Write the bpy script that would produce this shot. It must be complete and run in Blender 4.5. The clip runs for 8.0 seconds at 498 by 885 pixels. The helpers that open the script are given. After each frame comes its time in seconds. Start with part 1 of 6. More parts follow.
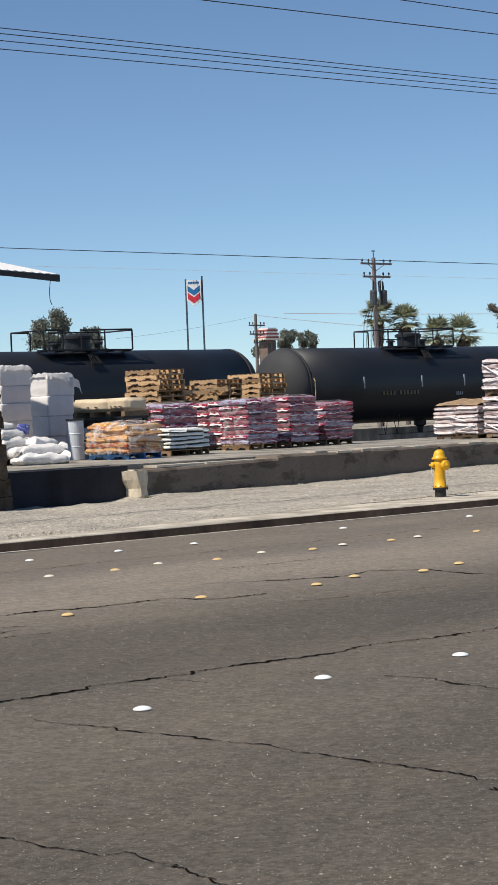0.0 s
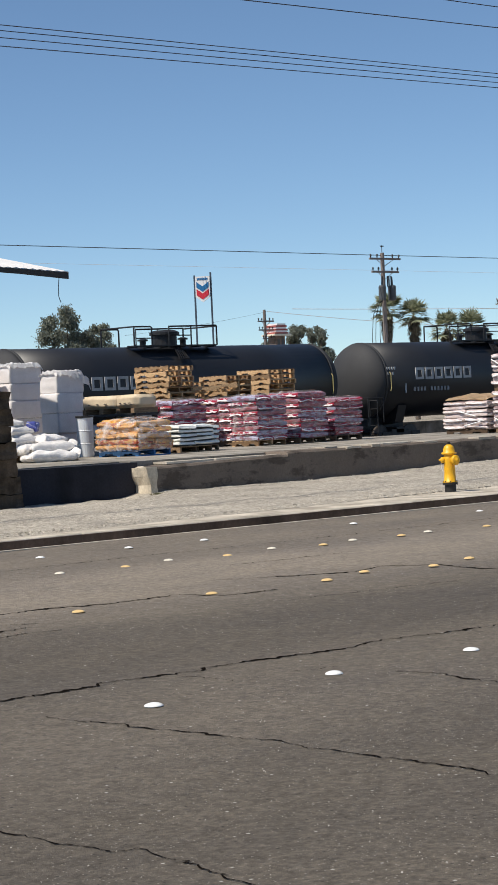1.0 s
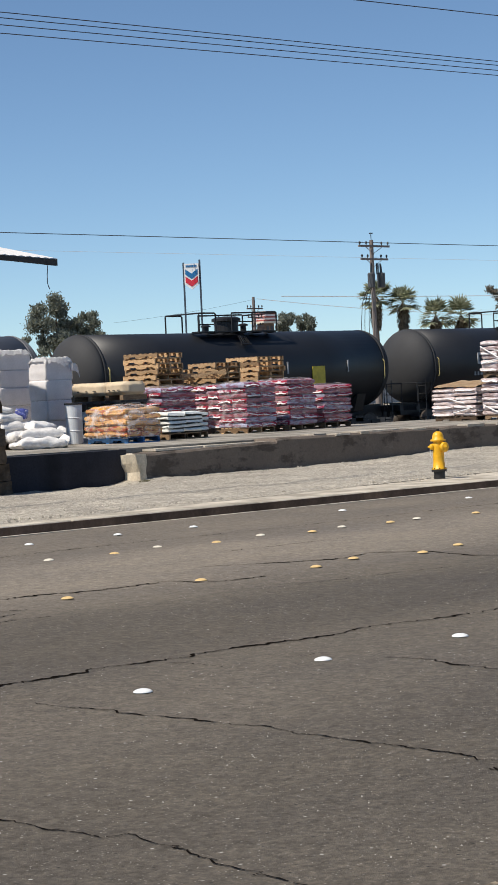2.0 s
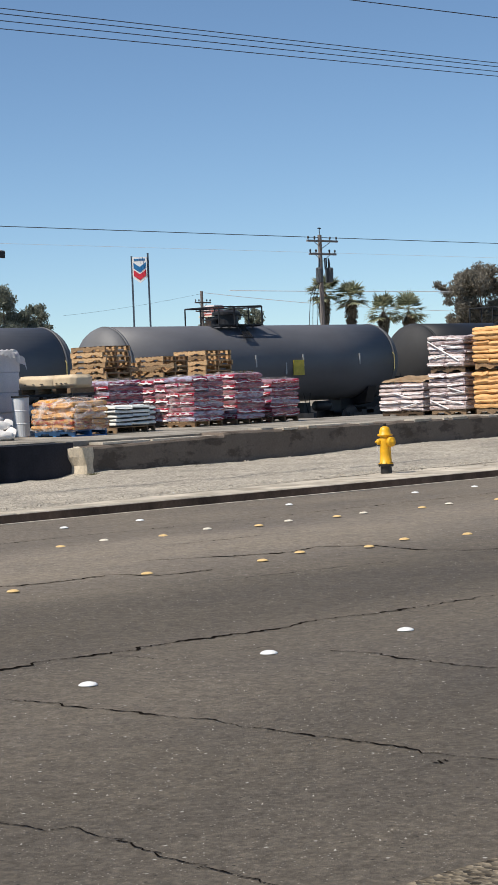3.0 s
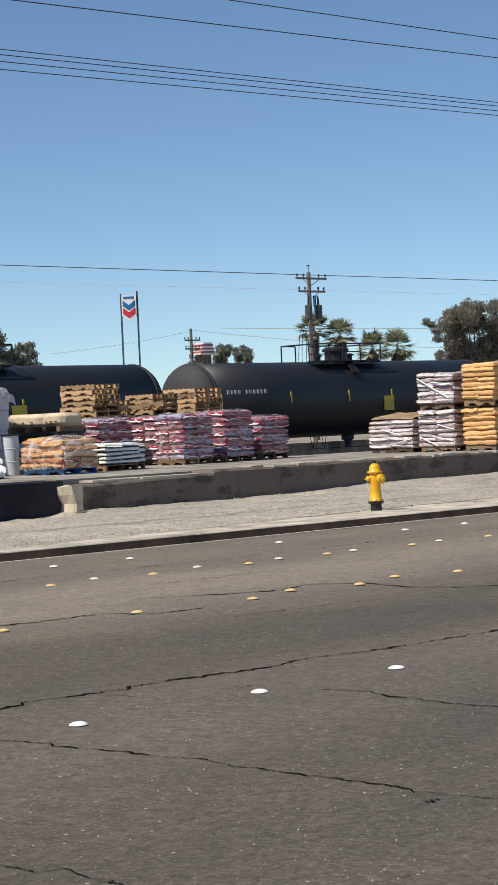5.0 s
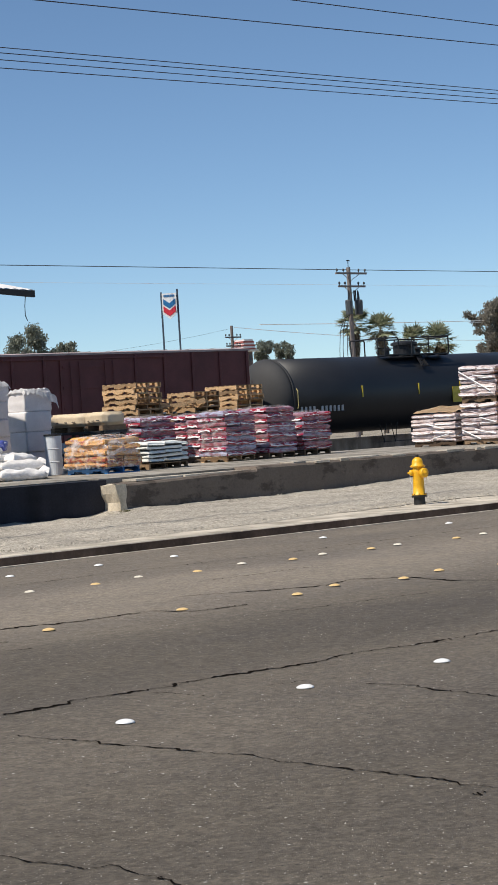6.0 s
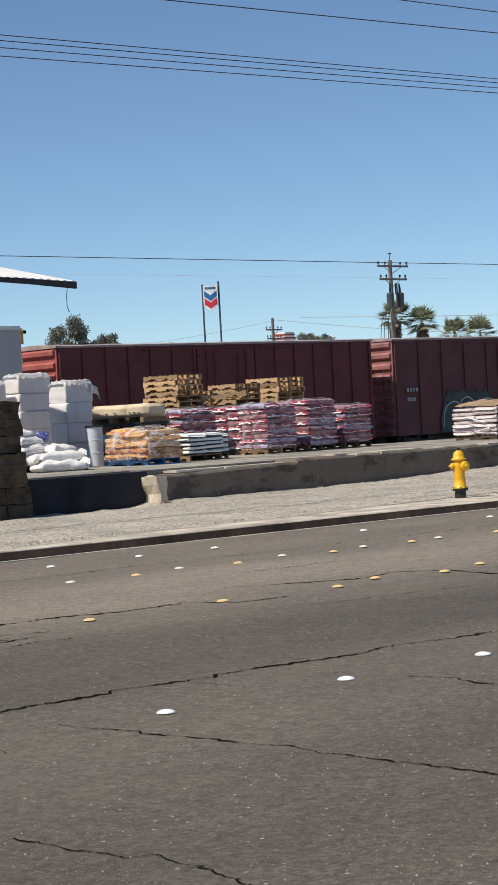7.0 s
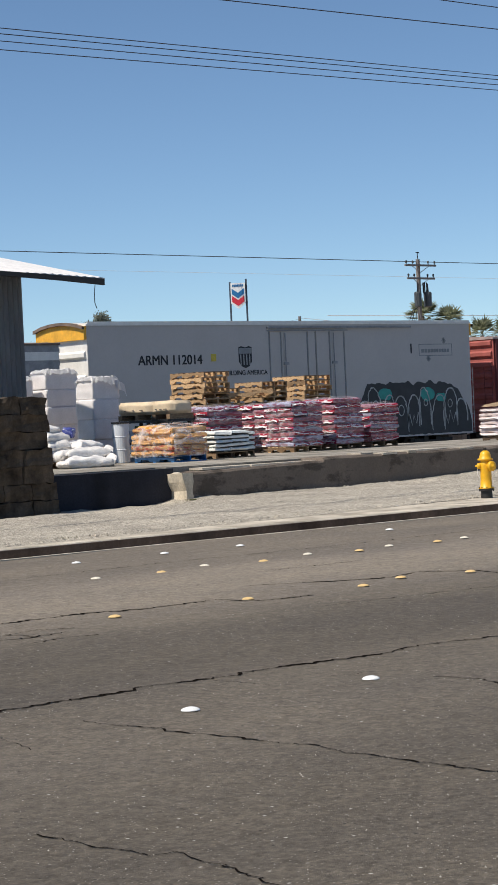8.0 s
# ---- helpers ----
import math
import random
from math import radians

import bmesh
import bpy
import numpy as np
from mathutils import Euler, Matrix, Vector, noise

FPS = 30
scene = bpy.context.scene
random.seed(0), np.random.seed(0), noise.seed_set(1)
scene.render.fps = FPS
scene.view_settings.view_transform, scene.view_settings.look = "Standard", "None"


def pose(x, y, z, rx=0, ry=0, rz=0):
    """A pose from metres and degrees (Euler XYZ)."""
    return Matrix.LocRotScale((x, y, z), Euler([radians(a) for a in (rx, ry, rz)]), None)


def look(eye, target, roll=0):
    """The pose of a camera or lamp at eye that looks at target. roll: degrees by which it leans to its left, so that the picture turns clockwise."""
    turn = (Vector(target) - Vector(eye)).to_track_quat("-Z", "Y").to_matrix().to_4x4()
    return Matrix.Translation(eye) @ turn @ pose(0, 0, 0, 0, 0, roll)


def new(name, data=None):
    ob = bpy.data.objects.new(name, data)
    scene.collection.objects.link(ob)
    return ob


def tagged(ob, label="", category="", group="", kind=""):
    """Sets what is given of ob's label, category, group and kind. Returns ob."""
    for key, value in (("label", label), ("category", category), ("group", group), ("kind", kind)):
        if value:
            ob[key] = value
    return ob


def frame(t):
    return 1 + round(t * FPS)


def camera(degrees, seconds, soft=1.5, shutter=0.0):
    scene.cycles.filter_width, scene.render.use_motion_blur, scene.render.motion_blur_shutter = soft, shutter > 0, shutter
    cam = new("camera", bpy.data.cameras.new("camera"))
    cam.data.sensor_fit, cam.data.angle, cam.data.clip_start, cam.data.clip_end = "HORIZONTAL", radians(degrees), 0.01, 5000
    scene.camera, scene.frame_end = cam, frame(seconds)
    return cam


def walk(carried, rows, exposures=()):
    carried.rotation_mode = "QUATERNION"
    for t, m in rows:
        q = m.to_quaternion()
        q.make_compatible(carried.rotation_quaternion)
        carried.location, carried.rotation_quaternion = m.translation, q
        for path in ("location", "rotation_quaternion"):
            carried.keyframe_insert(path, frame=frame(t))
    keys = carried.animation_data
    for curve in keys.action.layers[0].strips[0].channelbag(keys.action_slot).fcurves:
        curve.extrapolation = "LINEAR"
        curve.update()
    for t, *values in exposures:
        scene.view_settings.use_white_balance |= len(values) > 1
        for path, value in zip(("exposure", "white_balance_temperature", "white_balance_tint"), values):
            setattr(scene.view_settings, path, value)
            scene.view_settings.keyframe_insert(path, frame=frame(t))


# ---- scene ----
# World: x runs along the road and the railway, y across them and away from the eye, z up; the road's surface is z = 0.
cam = camera(14.36, 8.0, soft=1.4)
EYE = 1.5
# seconds, x, y, z about the eye, heading east of y, pitch, lean
PATH = [
    (0.0, 0.000, 0.000, 0.000, 42.422, -0.917, 2.300),
    (0.5, -0.003, -0.010, 0.002, 42.209, -1.010, 2.500),
    (1.0, -0.005, -0.007, 0.002, 42.148, -1.023, 2.636),
    (1.2, -0.005, -0.006, 0.001, 42.150, -1.062, 2.650),
    (2.3, 0.000, -0.002, -0.009, 42.774, -1.535, 2.600),
    (2.5, 0.001, -0.002, -0.011, 43.064, -1.596, 2.552),
    (3.0, 0.007, 0.002, -0.011, 43.981, -1.632, 2.304),
    (3.5, 0.018, 0.008, -0.014, 44.759, -1.419, 2.042),
    (4.0, 0.015, 0.001, -0.015, 45.059, -1.006, 1.973),
    (4.5, 0.015, 0.018, -0.004, 44.815, -0.704, 2.051),
    (4.7, 0.013, 0.014, -0.005, 44.630, -0.612, 2.200),
    (5.8, 0.001, -0.010, -0.006, 43.290, -0.574, 3.360),
    (6.0, -0.002, -0.014, -0.006, 43.056, -0.607, 3.463),
    (6.5, -0.006, -0.009, -0.009, 42.481, -0.702, 3.456),
    (7.0, -0.008, -0.003, -0.013, 41.887, -0.754, 3.149),
    (7.5, -0.002, 0.014, -0.013, 41.380, -0.771, 2.868),
    (8.0, -0.005, 0.008, -0.011, 41.126, -0.780, 2.611),
]
EXPOSURE = 0.0
walk(cam, [(t, pose(x, y, EYE + z, 90 + pitch, lean, -head)) for t, x, y, z, head, pitch, lean in PATH], [(0, EXPOSURE), (8, EXPOSURE)])

# ---- light ----
SUN_EL, SUN_AZ = 55.0, 12.0   # height of the sun; degrees that it stands behind the -x direction
world = bpy.data.worlds.new("sky")
scene.world = world
world.use_nodes = True
wn = world.node_tree
sky = wn.nodes.new("ShaderNodeTexSky")
sky.sky_type, sky.sun_disc = "NISHITA", False
sky.sun_elevation, sky.sun_rotation = radians(SUN_EL), radians(-90 + SUN_AZ)
sky.air_density, sky.dust_density, sky.ozone_density, sky.altitude = 0.62, 0.0, 0.9, 0
tint = wn.nodes.new("ShaderNodeMix")
tint.data_type, tint.blend_type = "RGBA", "MULTIPLY"
tint.inputs[0].default_value = 1.0
tint.inputs[7].default_value = (0.86, 0.98, 1.04, 1)
wn.links.new(sky.outputs[0], tint.inputs[6])
wn.links.new(tint.outputs[2], wn.nodes["Background"].inputs[0])
wn.nodes["Background"].inputs[1].default_value = 0.110
sun_data = bpy.data.lights.new("sun", "SUN")
sun_data.energy, sun_data.angle, sun_data.color = 5.0, radians(0.53), (1.0, 0.93, 0.82)
sun = new("sun", sun_data)
sd = Vector((-math.cos(radians(SUN_EL)) * math.cos(radians(SUN_AZ)), math.cos(radians(SUN_EL)) * math.sin(radians(SUN_AZ)), math.sin(radians(SUN_EL))))
sun.matrix_world = look(sd * 60, (0, 0, 0))


# ---- materials ----
class Mat:
    """A node material with short helpers."""

    def __init__(self, name, rough=0.8, metal=0.0):
        self.m = bpy.data.materials.new(name)
        self.m.use_nodes = True
        self.t = self.m.node_tree
        self.b = self.t.nodes["Principled BSDF"]
        self.b.inputs["Roughness"].default_value = rough
        self.b.inputs["Metallic"].default_value = metal
        self.co = self.node("ShaderNodeTexCoord").outputs["Object"]

    def node(self, kind):
        return self.t.nodes.new(kind)

    def link(self, a, b):
        self.t.links.new(a, b)

    def coords(self, sx=1, sy=1, sz=1, generated=False, world_space=False):
        n = self.node("ShaderNodeMapping")
        src = self.node("ShaderNodeNewGeometry").outputs["Position"] if world_space else self.co
        self.link(src, n.inputs["Vector"])
        n.inputs["Scale"].default_value = (sx, sy, sz)
        return n.outputs[0]

    def noise(self, scale, detail=4, vec=None, rough=0.6):
        n = self.node("ShaderNodeTexNoise")
        n.inputs["Scale"].default_value, n.inputs["Detail"].default_value, n.inputs["Roughness"].default_value = scale, detail, rough
        self.link(vec if vec is not None else self.co, n.inputs["Vector"])
        return n.outputs["Fac"]

    def ramp(self, fac, stops):
        n = self.node("ShaderNodeValToRGB")
        e = n.color_ramp.elements
        while len(e) < len(stops):
            e.new(0.5)
        for el, (p, c) in zip(e, stops):
            el.position = p
            el.color = (*c, 1) if len(c) == 3 else c
        self.link(fac, n.inputs[0])
        return n.outputs[0]

    def mix(self, fac, a, b, mode="MIX"):
        n = self.node("ShaderNodeMix")
        n.data_type, n.blend_type = "RGBA", mode
        for sock, v in ((n.inputs[0], fac), (n.inputs[6], a), (n.inputs[7], b)):
            if isinstance(v, (int, float)):
                sock.default_value = v
            elif isinstance(v, tuple):
                sock.default_value = (*v, 1)
            else:
                self.link(v, sock)
        return n.outputs[2]

    def color(self, c):
        if isinstance(c, tuple):
            self.b.inputs["Base Color"].default_value = (*c, 1)
        else:
            self.link(c, self.b.inputs["Base Color"])
        return self

    def bump(self, fac, strength=0.3, dist=0.01):
        n = self.node("ShaderNodeBump")
        n.inputs["Strength"].default_value, n.inputs["Distance"].default_value = strength, dist
        self.link(fac, n.inputs["Height"])
        self.link(n.outputs[0], self.b.inputs["Normal"])
        return self

    def node_math(self, op, a, b, c):
        n = self.node("ShaderNodeMath")
        n.operation = op
        self.link(a, n.inputs[0])
        n.inputs[1].default_value, n.inputs[2].default_value = b, c
        return n.outputs[0]

    def random(self):
        return self.node("ShaderNodeObjectInfo").outputs["Random"]


def plain(name, c, rough=0.7, metal=0.0, vary=0.25, scale=3.0, bump=0.0, vec=(1, 1, 1), grain=0.06):
    """Paint or another even surface with blotches and grain."""
    m = Mat(name, rough, metal)
    v = m.coords(*vec)
    big = m.ramp(m.noise(scale, 5, v), [(0.3, tuple(x * (1 - vary) for x in c)), (0.7, tuple(min(1, x * (1 + vary)) for x in c))])
    fine = m.ramp(m.noise(scale * 18, 3, v), [(0.3, (1 - grain * 1.5,) * 3), (0.7, (1 + grain,) * 3)])
    m.color(m.mix(1.0, big, fine, "MULTIPLY"))
    if bump:
        m.bump(m.noise(scale * 12, 4, v), bump)
    return m.m


def asphalt():
    m = Mat("asphalt", 0.85)
    w = m.coords(0.05, 0.55, 1)
    sep = m.node("ShaderNodeSeparateXYZ")
    m.link(m.co, sep.inputs[0])
    add = m.node("ShaderNodeMath")
    add.operation = "MULTIPLY_ADD"
    m.link(m.noise(1.0, 4, w), add.inputs[0])
    add.inputs[1].default_value = 1.6
    m.link(sep.outputs[1], add.inputs[2])
    sc = m.node("ShaderNodeMath")
    sc.operation = "DIVIDE"
    m.link(add.outputs[0], sc.inputs[0])
    sc.inputs[1].default_value = 20
    tone = lambda v: (v * 1.09, v * 0.945, v * 0.775)
    # lanes differ: polished wheel paths, an older pale middle, a newer grey gutter strip
    band = m.ramp(sc.outputs[0], [((y + 0.8) / 20, tone(v)) for y, v in ((4.2, 0.108), (5.8, 0.098), (7.2, 0.132), (8.5, 0.122), (9.4, 0.097), (10.9, 0.104), (12.8, 0.20), (14.8, 0.22), (15.8, 0.168), (18.4, 0.165))])
    patch = m.ramp(m.noise(0.55, 5, m.coords(0.5, 1, 1)), [(0.35, (0.82, 0.82, 0.84)), (0.65, (1.12, 1.1, 1.06))])
    c = m.mix(1.0, band, patch, "MULTIPLY")
    g = m.ramp(m.noise(58, 7, None, 0.8), [(0.30, (0.62,) * 3), (0.5, (0.97,) * 3), (0.70, (1.4, 1.37, 1.33))])
    c = m.mix(1.0, c, g, "MULTIPLY")
    clump = m.ramp(m.noise(9, 5, None, 0.7), [(0.3, (0.80,) * 3), (0.7, (1.16,) * 3)])
    mid = m.ramp(m.noise(27, 2, None, 0.6), [(0.3, (0.76,) * 3), (0.5, (1.0,) * 3), (0.7, (1.25,) * 3)])
    c = m.mix(1.0, c, mid, "MULTIPLY")
    c = m.mix(1.0, c, clump, "MULTIPLY")

    def chips(scale, least, size):
        v = m.node("ShaderNodeTexVoronoi")
        v.inputs["Scale"].default_value = scale
        m.link(m.co, v.inputs["Vector"])
        near = m.ramp(v.outputs["Distance"], [(size, (1, 1, 1)), (size + 0.08, (0, 0, 0))])
        pick = m.ramp(v.outputs["Color"], [(least, (0, 0, 0)), (least + 0.03, (1, 1, 1))])
        return m.mix(1.0, near, pick, "MULTIPLY")

    c = m.mix(chips(55, 0.60, 0.16), c, (0.27, 0.245, 0.21))
    c = m.mix(chips(30, 0.80, 0.16), c, (0.045, 0.04, 0.036))
    c = m.mix(chips(17, 0.76, 0.08), c, (0.46, 0.44, 0.40))
    m.color(c)
    m.b.inputs["Specular IOR Level"].default_value = 0.2
    m.bump(m.noise(60, 6, None, 0.75), 0.7, 0.012)
    return m.m


def gravel(name, a, b, scale=28):
    m = Mat(name, 0.95)
    m.b.inputs["Specular IOR Level"].default_value = 0.15
    v = m.node("ShaderNodeTexVoronoi")
    v.inputs["Scale"].default_value = scale
    m.link(m.co, v.inputs["Vector"])
    peb = m.ramp(v.outputs["Color"], [(0.1, a), (0.9, b)])
    big = m.ramp(m.noise(0.8, 6), [(0.3, (0.75, 0.74, 0.72)), (0.7, (1.12, 1.1, 1.05))])
    mid = m.ramp(m.noise(9, 5, None, 0.7), [(0.3, (0.58,) * 3), (0.66, (1.16,) * 3)])
    m.color(m.mix(1.0, m.mix(1.0, peb, big, "MULTIPLY"), mid, "MULTIPLY"))
    m.bump(v.outputs["Distance"], 0.8, 0.02)
    return m.m


def concrete(name, c, stain=0.45, scale=1.0):
    m = Mat(name, 0.9)
    m.b.inputs["Specular IOR Level"].default_value = 0.2
    big = m.ramp(m.noise(1.1 * scale, 7), [(0.32, tuple(x * (1 - stain) for x in c)), (0.55, c), (0.75, tuple(min(1, x * 1.2) for x in c))])
    drip = m.ramp(m.noise(2.2 * scale, 5, m.coords(1, 1, 0.25)), [(0.35, (0.7, 0.69, 0.67)), (0.6, (1.05,) * 3)])
    fine = m.ramp(m.noise(30, 3), [(0.3, (0.82,) * 3), (0.7, (1.1,) * 3)])
    m.color(m.mix(1.0, m.mix(1.0, big, drip, "MULTIPLY"), fine, "MULTIPLY"))
    m.bump(m.noise(14, 6), 0.5, 0.02)
    return m.m


def wood(name, a, b):
    m = Mat(name, 0.85)
    grain = m.noise(5, 6, m.coords(2, 9, 9))
    tone = m.ramp(grain, [(0.3, a), (0.7, b)])
    each = m.ramp(m.random(), [(0.0, (0.30, 0.26, 0.23)), (0.5, (0.9, 0.87, 0.83)), (1.0, (1.25, 1.2, 1.12))])
    m.color(m.mix(1.0, tone, each, "MULTIPLY"))
    m.bump(grain, 0.3, 0.004)
    return m.m


def bag_mat(name, base, print_c, amount, rough=0.35, coat=0.35, film=0.0):
    """Printed plastic sacks: print in patches, each sack a little different."""
    m = Mat(name, rough)
    v = m.coords(4.0, 5.0, 15)
    n = m.noise(1.5, 4, v, 0.6)
    ob = m.random()
    add = m.node("ShaderNodeMath")
    add.operation = "ADD"
    sc = m.node("ShaderNodeMath")
    sc.operation = "MULTIPLY"
    sc.inputs[1].default_value = 0.22
    m.link(ob, sc.inputs[0])
    m.link(n, add.inputs[0])
    m.link(sc.outputs[0], add.inputs[1])
    fac = m.ramp(add.outputs[0], [(amount - 0.03, (1, 1, 1)), (amount + 0.03, (0, 0, 0))])
    tone = m.ramp(ob, [(0, tuple(x * 0.82 for x in base)), (1, tuple(min(1, x * 1.08) for x in base))])
    c = m.mix(fac, tone, print_c)
    if film:
        # whitish noise streaks paint the wrapping's highlights into the colour
        streak = m.noise(2.0, 4, m.coords(2.0, 2.0, 24), 0.6)
        c = m.mix(m.ramp(streak, [(0.48, (0, 0, 0)), (0.60, (film,) * 3)]), c, (0.78, 0.74, 0.78))
    crease = m.noise(9, 4, m.coords(1, 1, 2.2))
    # crease hollows also darkened in the colour, as painted shade
    c = m.mix(1.0, c, m.ramp(crease, [(0.3, (0.8,) * 3), (0.65, (1.06,) * 3)]), "MULTIPLY")
    m.color(c)
    m.b.inputs["Coat Weight"].default_value = coat
    m.b.inputs["Coat Roughness"].default_value = 0.25
    m.bump(crease, 0.6, 0.03)
    return m.m


def printed_mat(name, side, print_c, amount):
    """Glossy sacks with fully printed ends; the sides' dull lilac holds their shade."""
    m = Mat(name, 0.4)
    nrm = m.node("ShaderNodeSeparateXYZ")
    m.link(m.node("ShaderNodeTexCoord").outputs["Normal"], nrm.inputs[0])
    end = m.node("ShaderNodeMath")
    end.operation = "ABSOLUTE"
    m.link(nrm.outputs[0], end.inputs[0])
    n = m.noise(1.5, 4, m.coords(4.0, 5.0, 15), 0.6)
    ob = m.random()
    patch = m.ramp(n, [(amount - 0.03, (1, 1, 1)), (amount + 0.03, (0, 0, 0))])
    # side tones follow the mauve of faces in shade
    pale = m.mix(m.ramp(ob, [(0.3, (0.25,) * 3), (1.0, (0.8,) * 3)]), side, tuple(min(1, c * 1.8) for c in side))
    sides = m.mix(patch, pale, tuple(0.55 * a + 0.45 * b for a, b in zip(print_c, side)))
    ends = m.mix(m.ramp(n, [(amount + 0.06, (0, 0, 0)), (amount + 0.10, (1, 1, 1))]), print_c, (0.72, 0.60, 0.62))
    c = m.mix(m.ramp(end.outputs[0], [(0.45, (0, 0, 0)), (0.6, (1, 1, 1))]), sides, ends)
    crease = m.noise(9, 4, m.coords(1, 1, 2.2))
    # shade of the creases multiplied into the print
    c = m.mix(1.0, c, m.ramp(crease, [(0.3, (0.72,) * 3), (0.65, (1.08,) * 3)]), "MULTIPLY")
    m.color(c)
    m.b.inputs["Coat Weight"].default_value = 0.25
    m.b.inputs["Coat Roughness"].default_value = 0.25
    m.bump(crease, 0.8, 0.03)
    return m.m


def leaf_mat(name, a, b):
    m = Mat(name, 0.6)
    g = m.node("ShaderNodeNewGeometry").outputs["Random Per Island"]
    c = m.ramp(g, [(0, a), (1, b)])
    m.color(c)
    thin = m.node("ShaderNodeBsdfTranslucent")
    m.link(c, thin.inputs[0])
    mx = m.node("ShaderNodeMixShader")
    mx.inputs[0].default_value = 0.4
    m.link(m.b.outputs[0], mx.inputs[1])
    m.link(thin.outputs[0], mx.inputs[2])
    m.link(mx.outputs[0], m.node_out())
    return m.m


def island_mat(name, a, b):
    m = Mat(name, 0.9)
    m.color(m.ramp(m.node("ShaderNodeNewGeometry").outputs["Random Per Island"], [(0, a), (1, b)]))
    return m.m


def film_mat(name, most, low):
    m = Mat(name, 0.15)
    m.b.inputs["Base Color"].default_value = (0.95, 0.88, 0.86, 1)
    tr = m.node("ShaderNodeBsdfTransparent")
    mx = m.node("ShaderNodeMixShader")
    f = m.ramp(m.noise(5, 5, m.coords(1, 1, 1.6)), [(low, (0.04,) * 3), (0.70, (most,) * 3)])
    m.link(f, mx.inputs[0])
    m.link(tr.outputs[0], mx.inputs[1])
    m.link(m.b.outputs[0], mx.inputs[2])
    m.link(mx.outputs[0], m.node_out())
    m.bump(m.noise(8, 5), 1.0, 0.05)
    return m.m


Mat.node_out = lambda self: self.t.nodes["Material Output"].inputs["Surface"]


def tank_paint(name, c, rough):
    m = Mat(name, rough)
    streak = m.ramp(m.noise(0.9, 5, m.coords(0.35, 0.8, 0.8)), [(0.35, tuple(x * 0.86 for x in c)), (0.7, tuple(x * 1.16 for x in c))])
    dust = m.ramp(m.noise(0.6, 6, m.coords(0.5, 1, 1)), [(0.5, (0, 0, 0)), (0.85, (0.09,) * 3)])
    m.color(m.mix(dust, streak, (0.11, 0.11, 0.115)))
    m.bump(m.noise(3, 2), 0.05, 0.02)
    return m.m


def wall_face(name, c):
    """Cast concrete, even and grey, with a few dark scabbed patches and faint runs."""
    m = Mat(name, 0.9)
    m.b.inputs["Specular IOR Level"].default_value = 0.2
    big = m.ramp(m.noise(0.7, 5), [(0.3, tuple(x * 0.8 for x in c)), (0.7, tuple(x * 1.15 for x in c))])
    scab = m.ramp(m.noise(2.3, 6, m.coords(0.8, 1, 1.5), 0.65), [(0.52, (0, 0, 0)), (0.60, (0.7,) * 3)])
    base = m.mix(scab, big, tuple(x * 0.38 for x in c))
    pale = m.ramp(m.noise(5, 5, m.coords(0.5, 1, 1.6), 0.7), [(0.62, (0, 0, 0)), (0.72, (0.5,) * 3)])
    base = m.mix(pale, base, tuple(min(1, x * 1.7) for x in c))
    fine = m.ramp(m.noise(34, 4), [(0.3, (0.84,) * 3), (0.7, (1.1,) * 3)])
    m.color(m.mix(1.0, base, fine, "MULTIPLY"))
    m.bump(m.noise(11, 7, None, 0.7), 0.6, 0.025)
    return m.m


def banded_mat(name, base, band):
    """White sacks with one broad dark printed band along the lower side."""
    m = Mat(name, 0.35)
    pos = m.node("ShaderNodeSeparateXYZ")
    m.link(m.co, pos.inputs[0])
    low = m.ramp(m.node_math("MULTIPLY_ADD", pos.outputs[2], 6.0, 0.5), [(0.40, (1, 1, 1)), (0.43, (0, 0, 0))])
    some = m.ramp(m.noise(1.3, 2, m.coords(3, 3, 0.5)), [(0.36, (0, 0, 0)), (0.40, (1, 1, 1))])
    c = m.mix(m.mix(1.0, low, some, "MULTIPLY"), base, band)
    crease = m.noise(9, 4, m.coords(1, 1, 2.2))
    # the crease pattern darkens the sack's colour like shade in its folds
    m.color(m.mix(1.0, c, m.ramp(crease, [(0.3, (0.84,) * 3), (0.65, (1.05,) * 3)]), "MULTIPLY"))
    m.bump(crease, 0.5, 0.02)
    return m.m


ASPHALT = asphalt()
SHOULDER = gravel("roadside_gravel", (0.06, 0.05, 0.04), (0.30, 0.255, 0.195), 40)
GRAVEL = gravel("verge_gravel", (0.30, 0.275, 0.24), (0.62, 0.57, 0.495), 42)
EARTH = gravel("dry_earth", (0.26, 0.23, 0.19), (0.42, 0.38, 0.32), 6)
BALLAST = gravel("track_ballast", (0.07, 0.065, 0.06), (0.20, 0.185, 0.17), 14)
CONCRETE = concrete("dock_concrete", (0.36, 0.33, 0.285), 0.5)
# darker than the slab: part of the road face's shade is in this base
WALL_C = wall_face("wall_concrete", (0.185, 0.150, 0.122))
# near-black blue: the recessed wall's shade is put into its colour
WALL_D = concrete("shade_dark_concrete", (0.030, 0.031, 0.040), 0.4)
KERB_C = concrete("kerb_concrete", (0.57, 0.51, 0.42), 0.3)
# stained like the kerb, but darkened to hold the face's shade
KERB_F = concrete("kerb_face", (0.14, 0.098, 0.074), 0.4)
# paler copy of the wall's concrete, with the sun on its end painted in
STUB_C = concrete("sunlit_stub_concrete", (0.62, 0.54, 0.42), 0.3)
BLOCK = concrete("stained_block", (0.105, 0.08, 0.058), 0.7, 2.5)
MARK_W = plain("white_marker", (0.82, 0.82, 0.80), 0.5, vary=0.06)
MARK_D = plain("worn_marker", (0.74, 0.68, 0.56), 0.6, vary=0.2, scale=20)
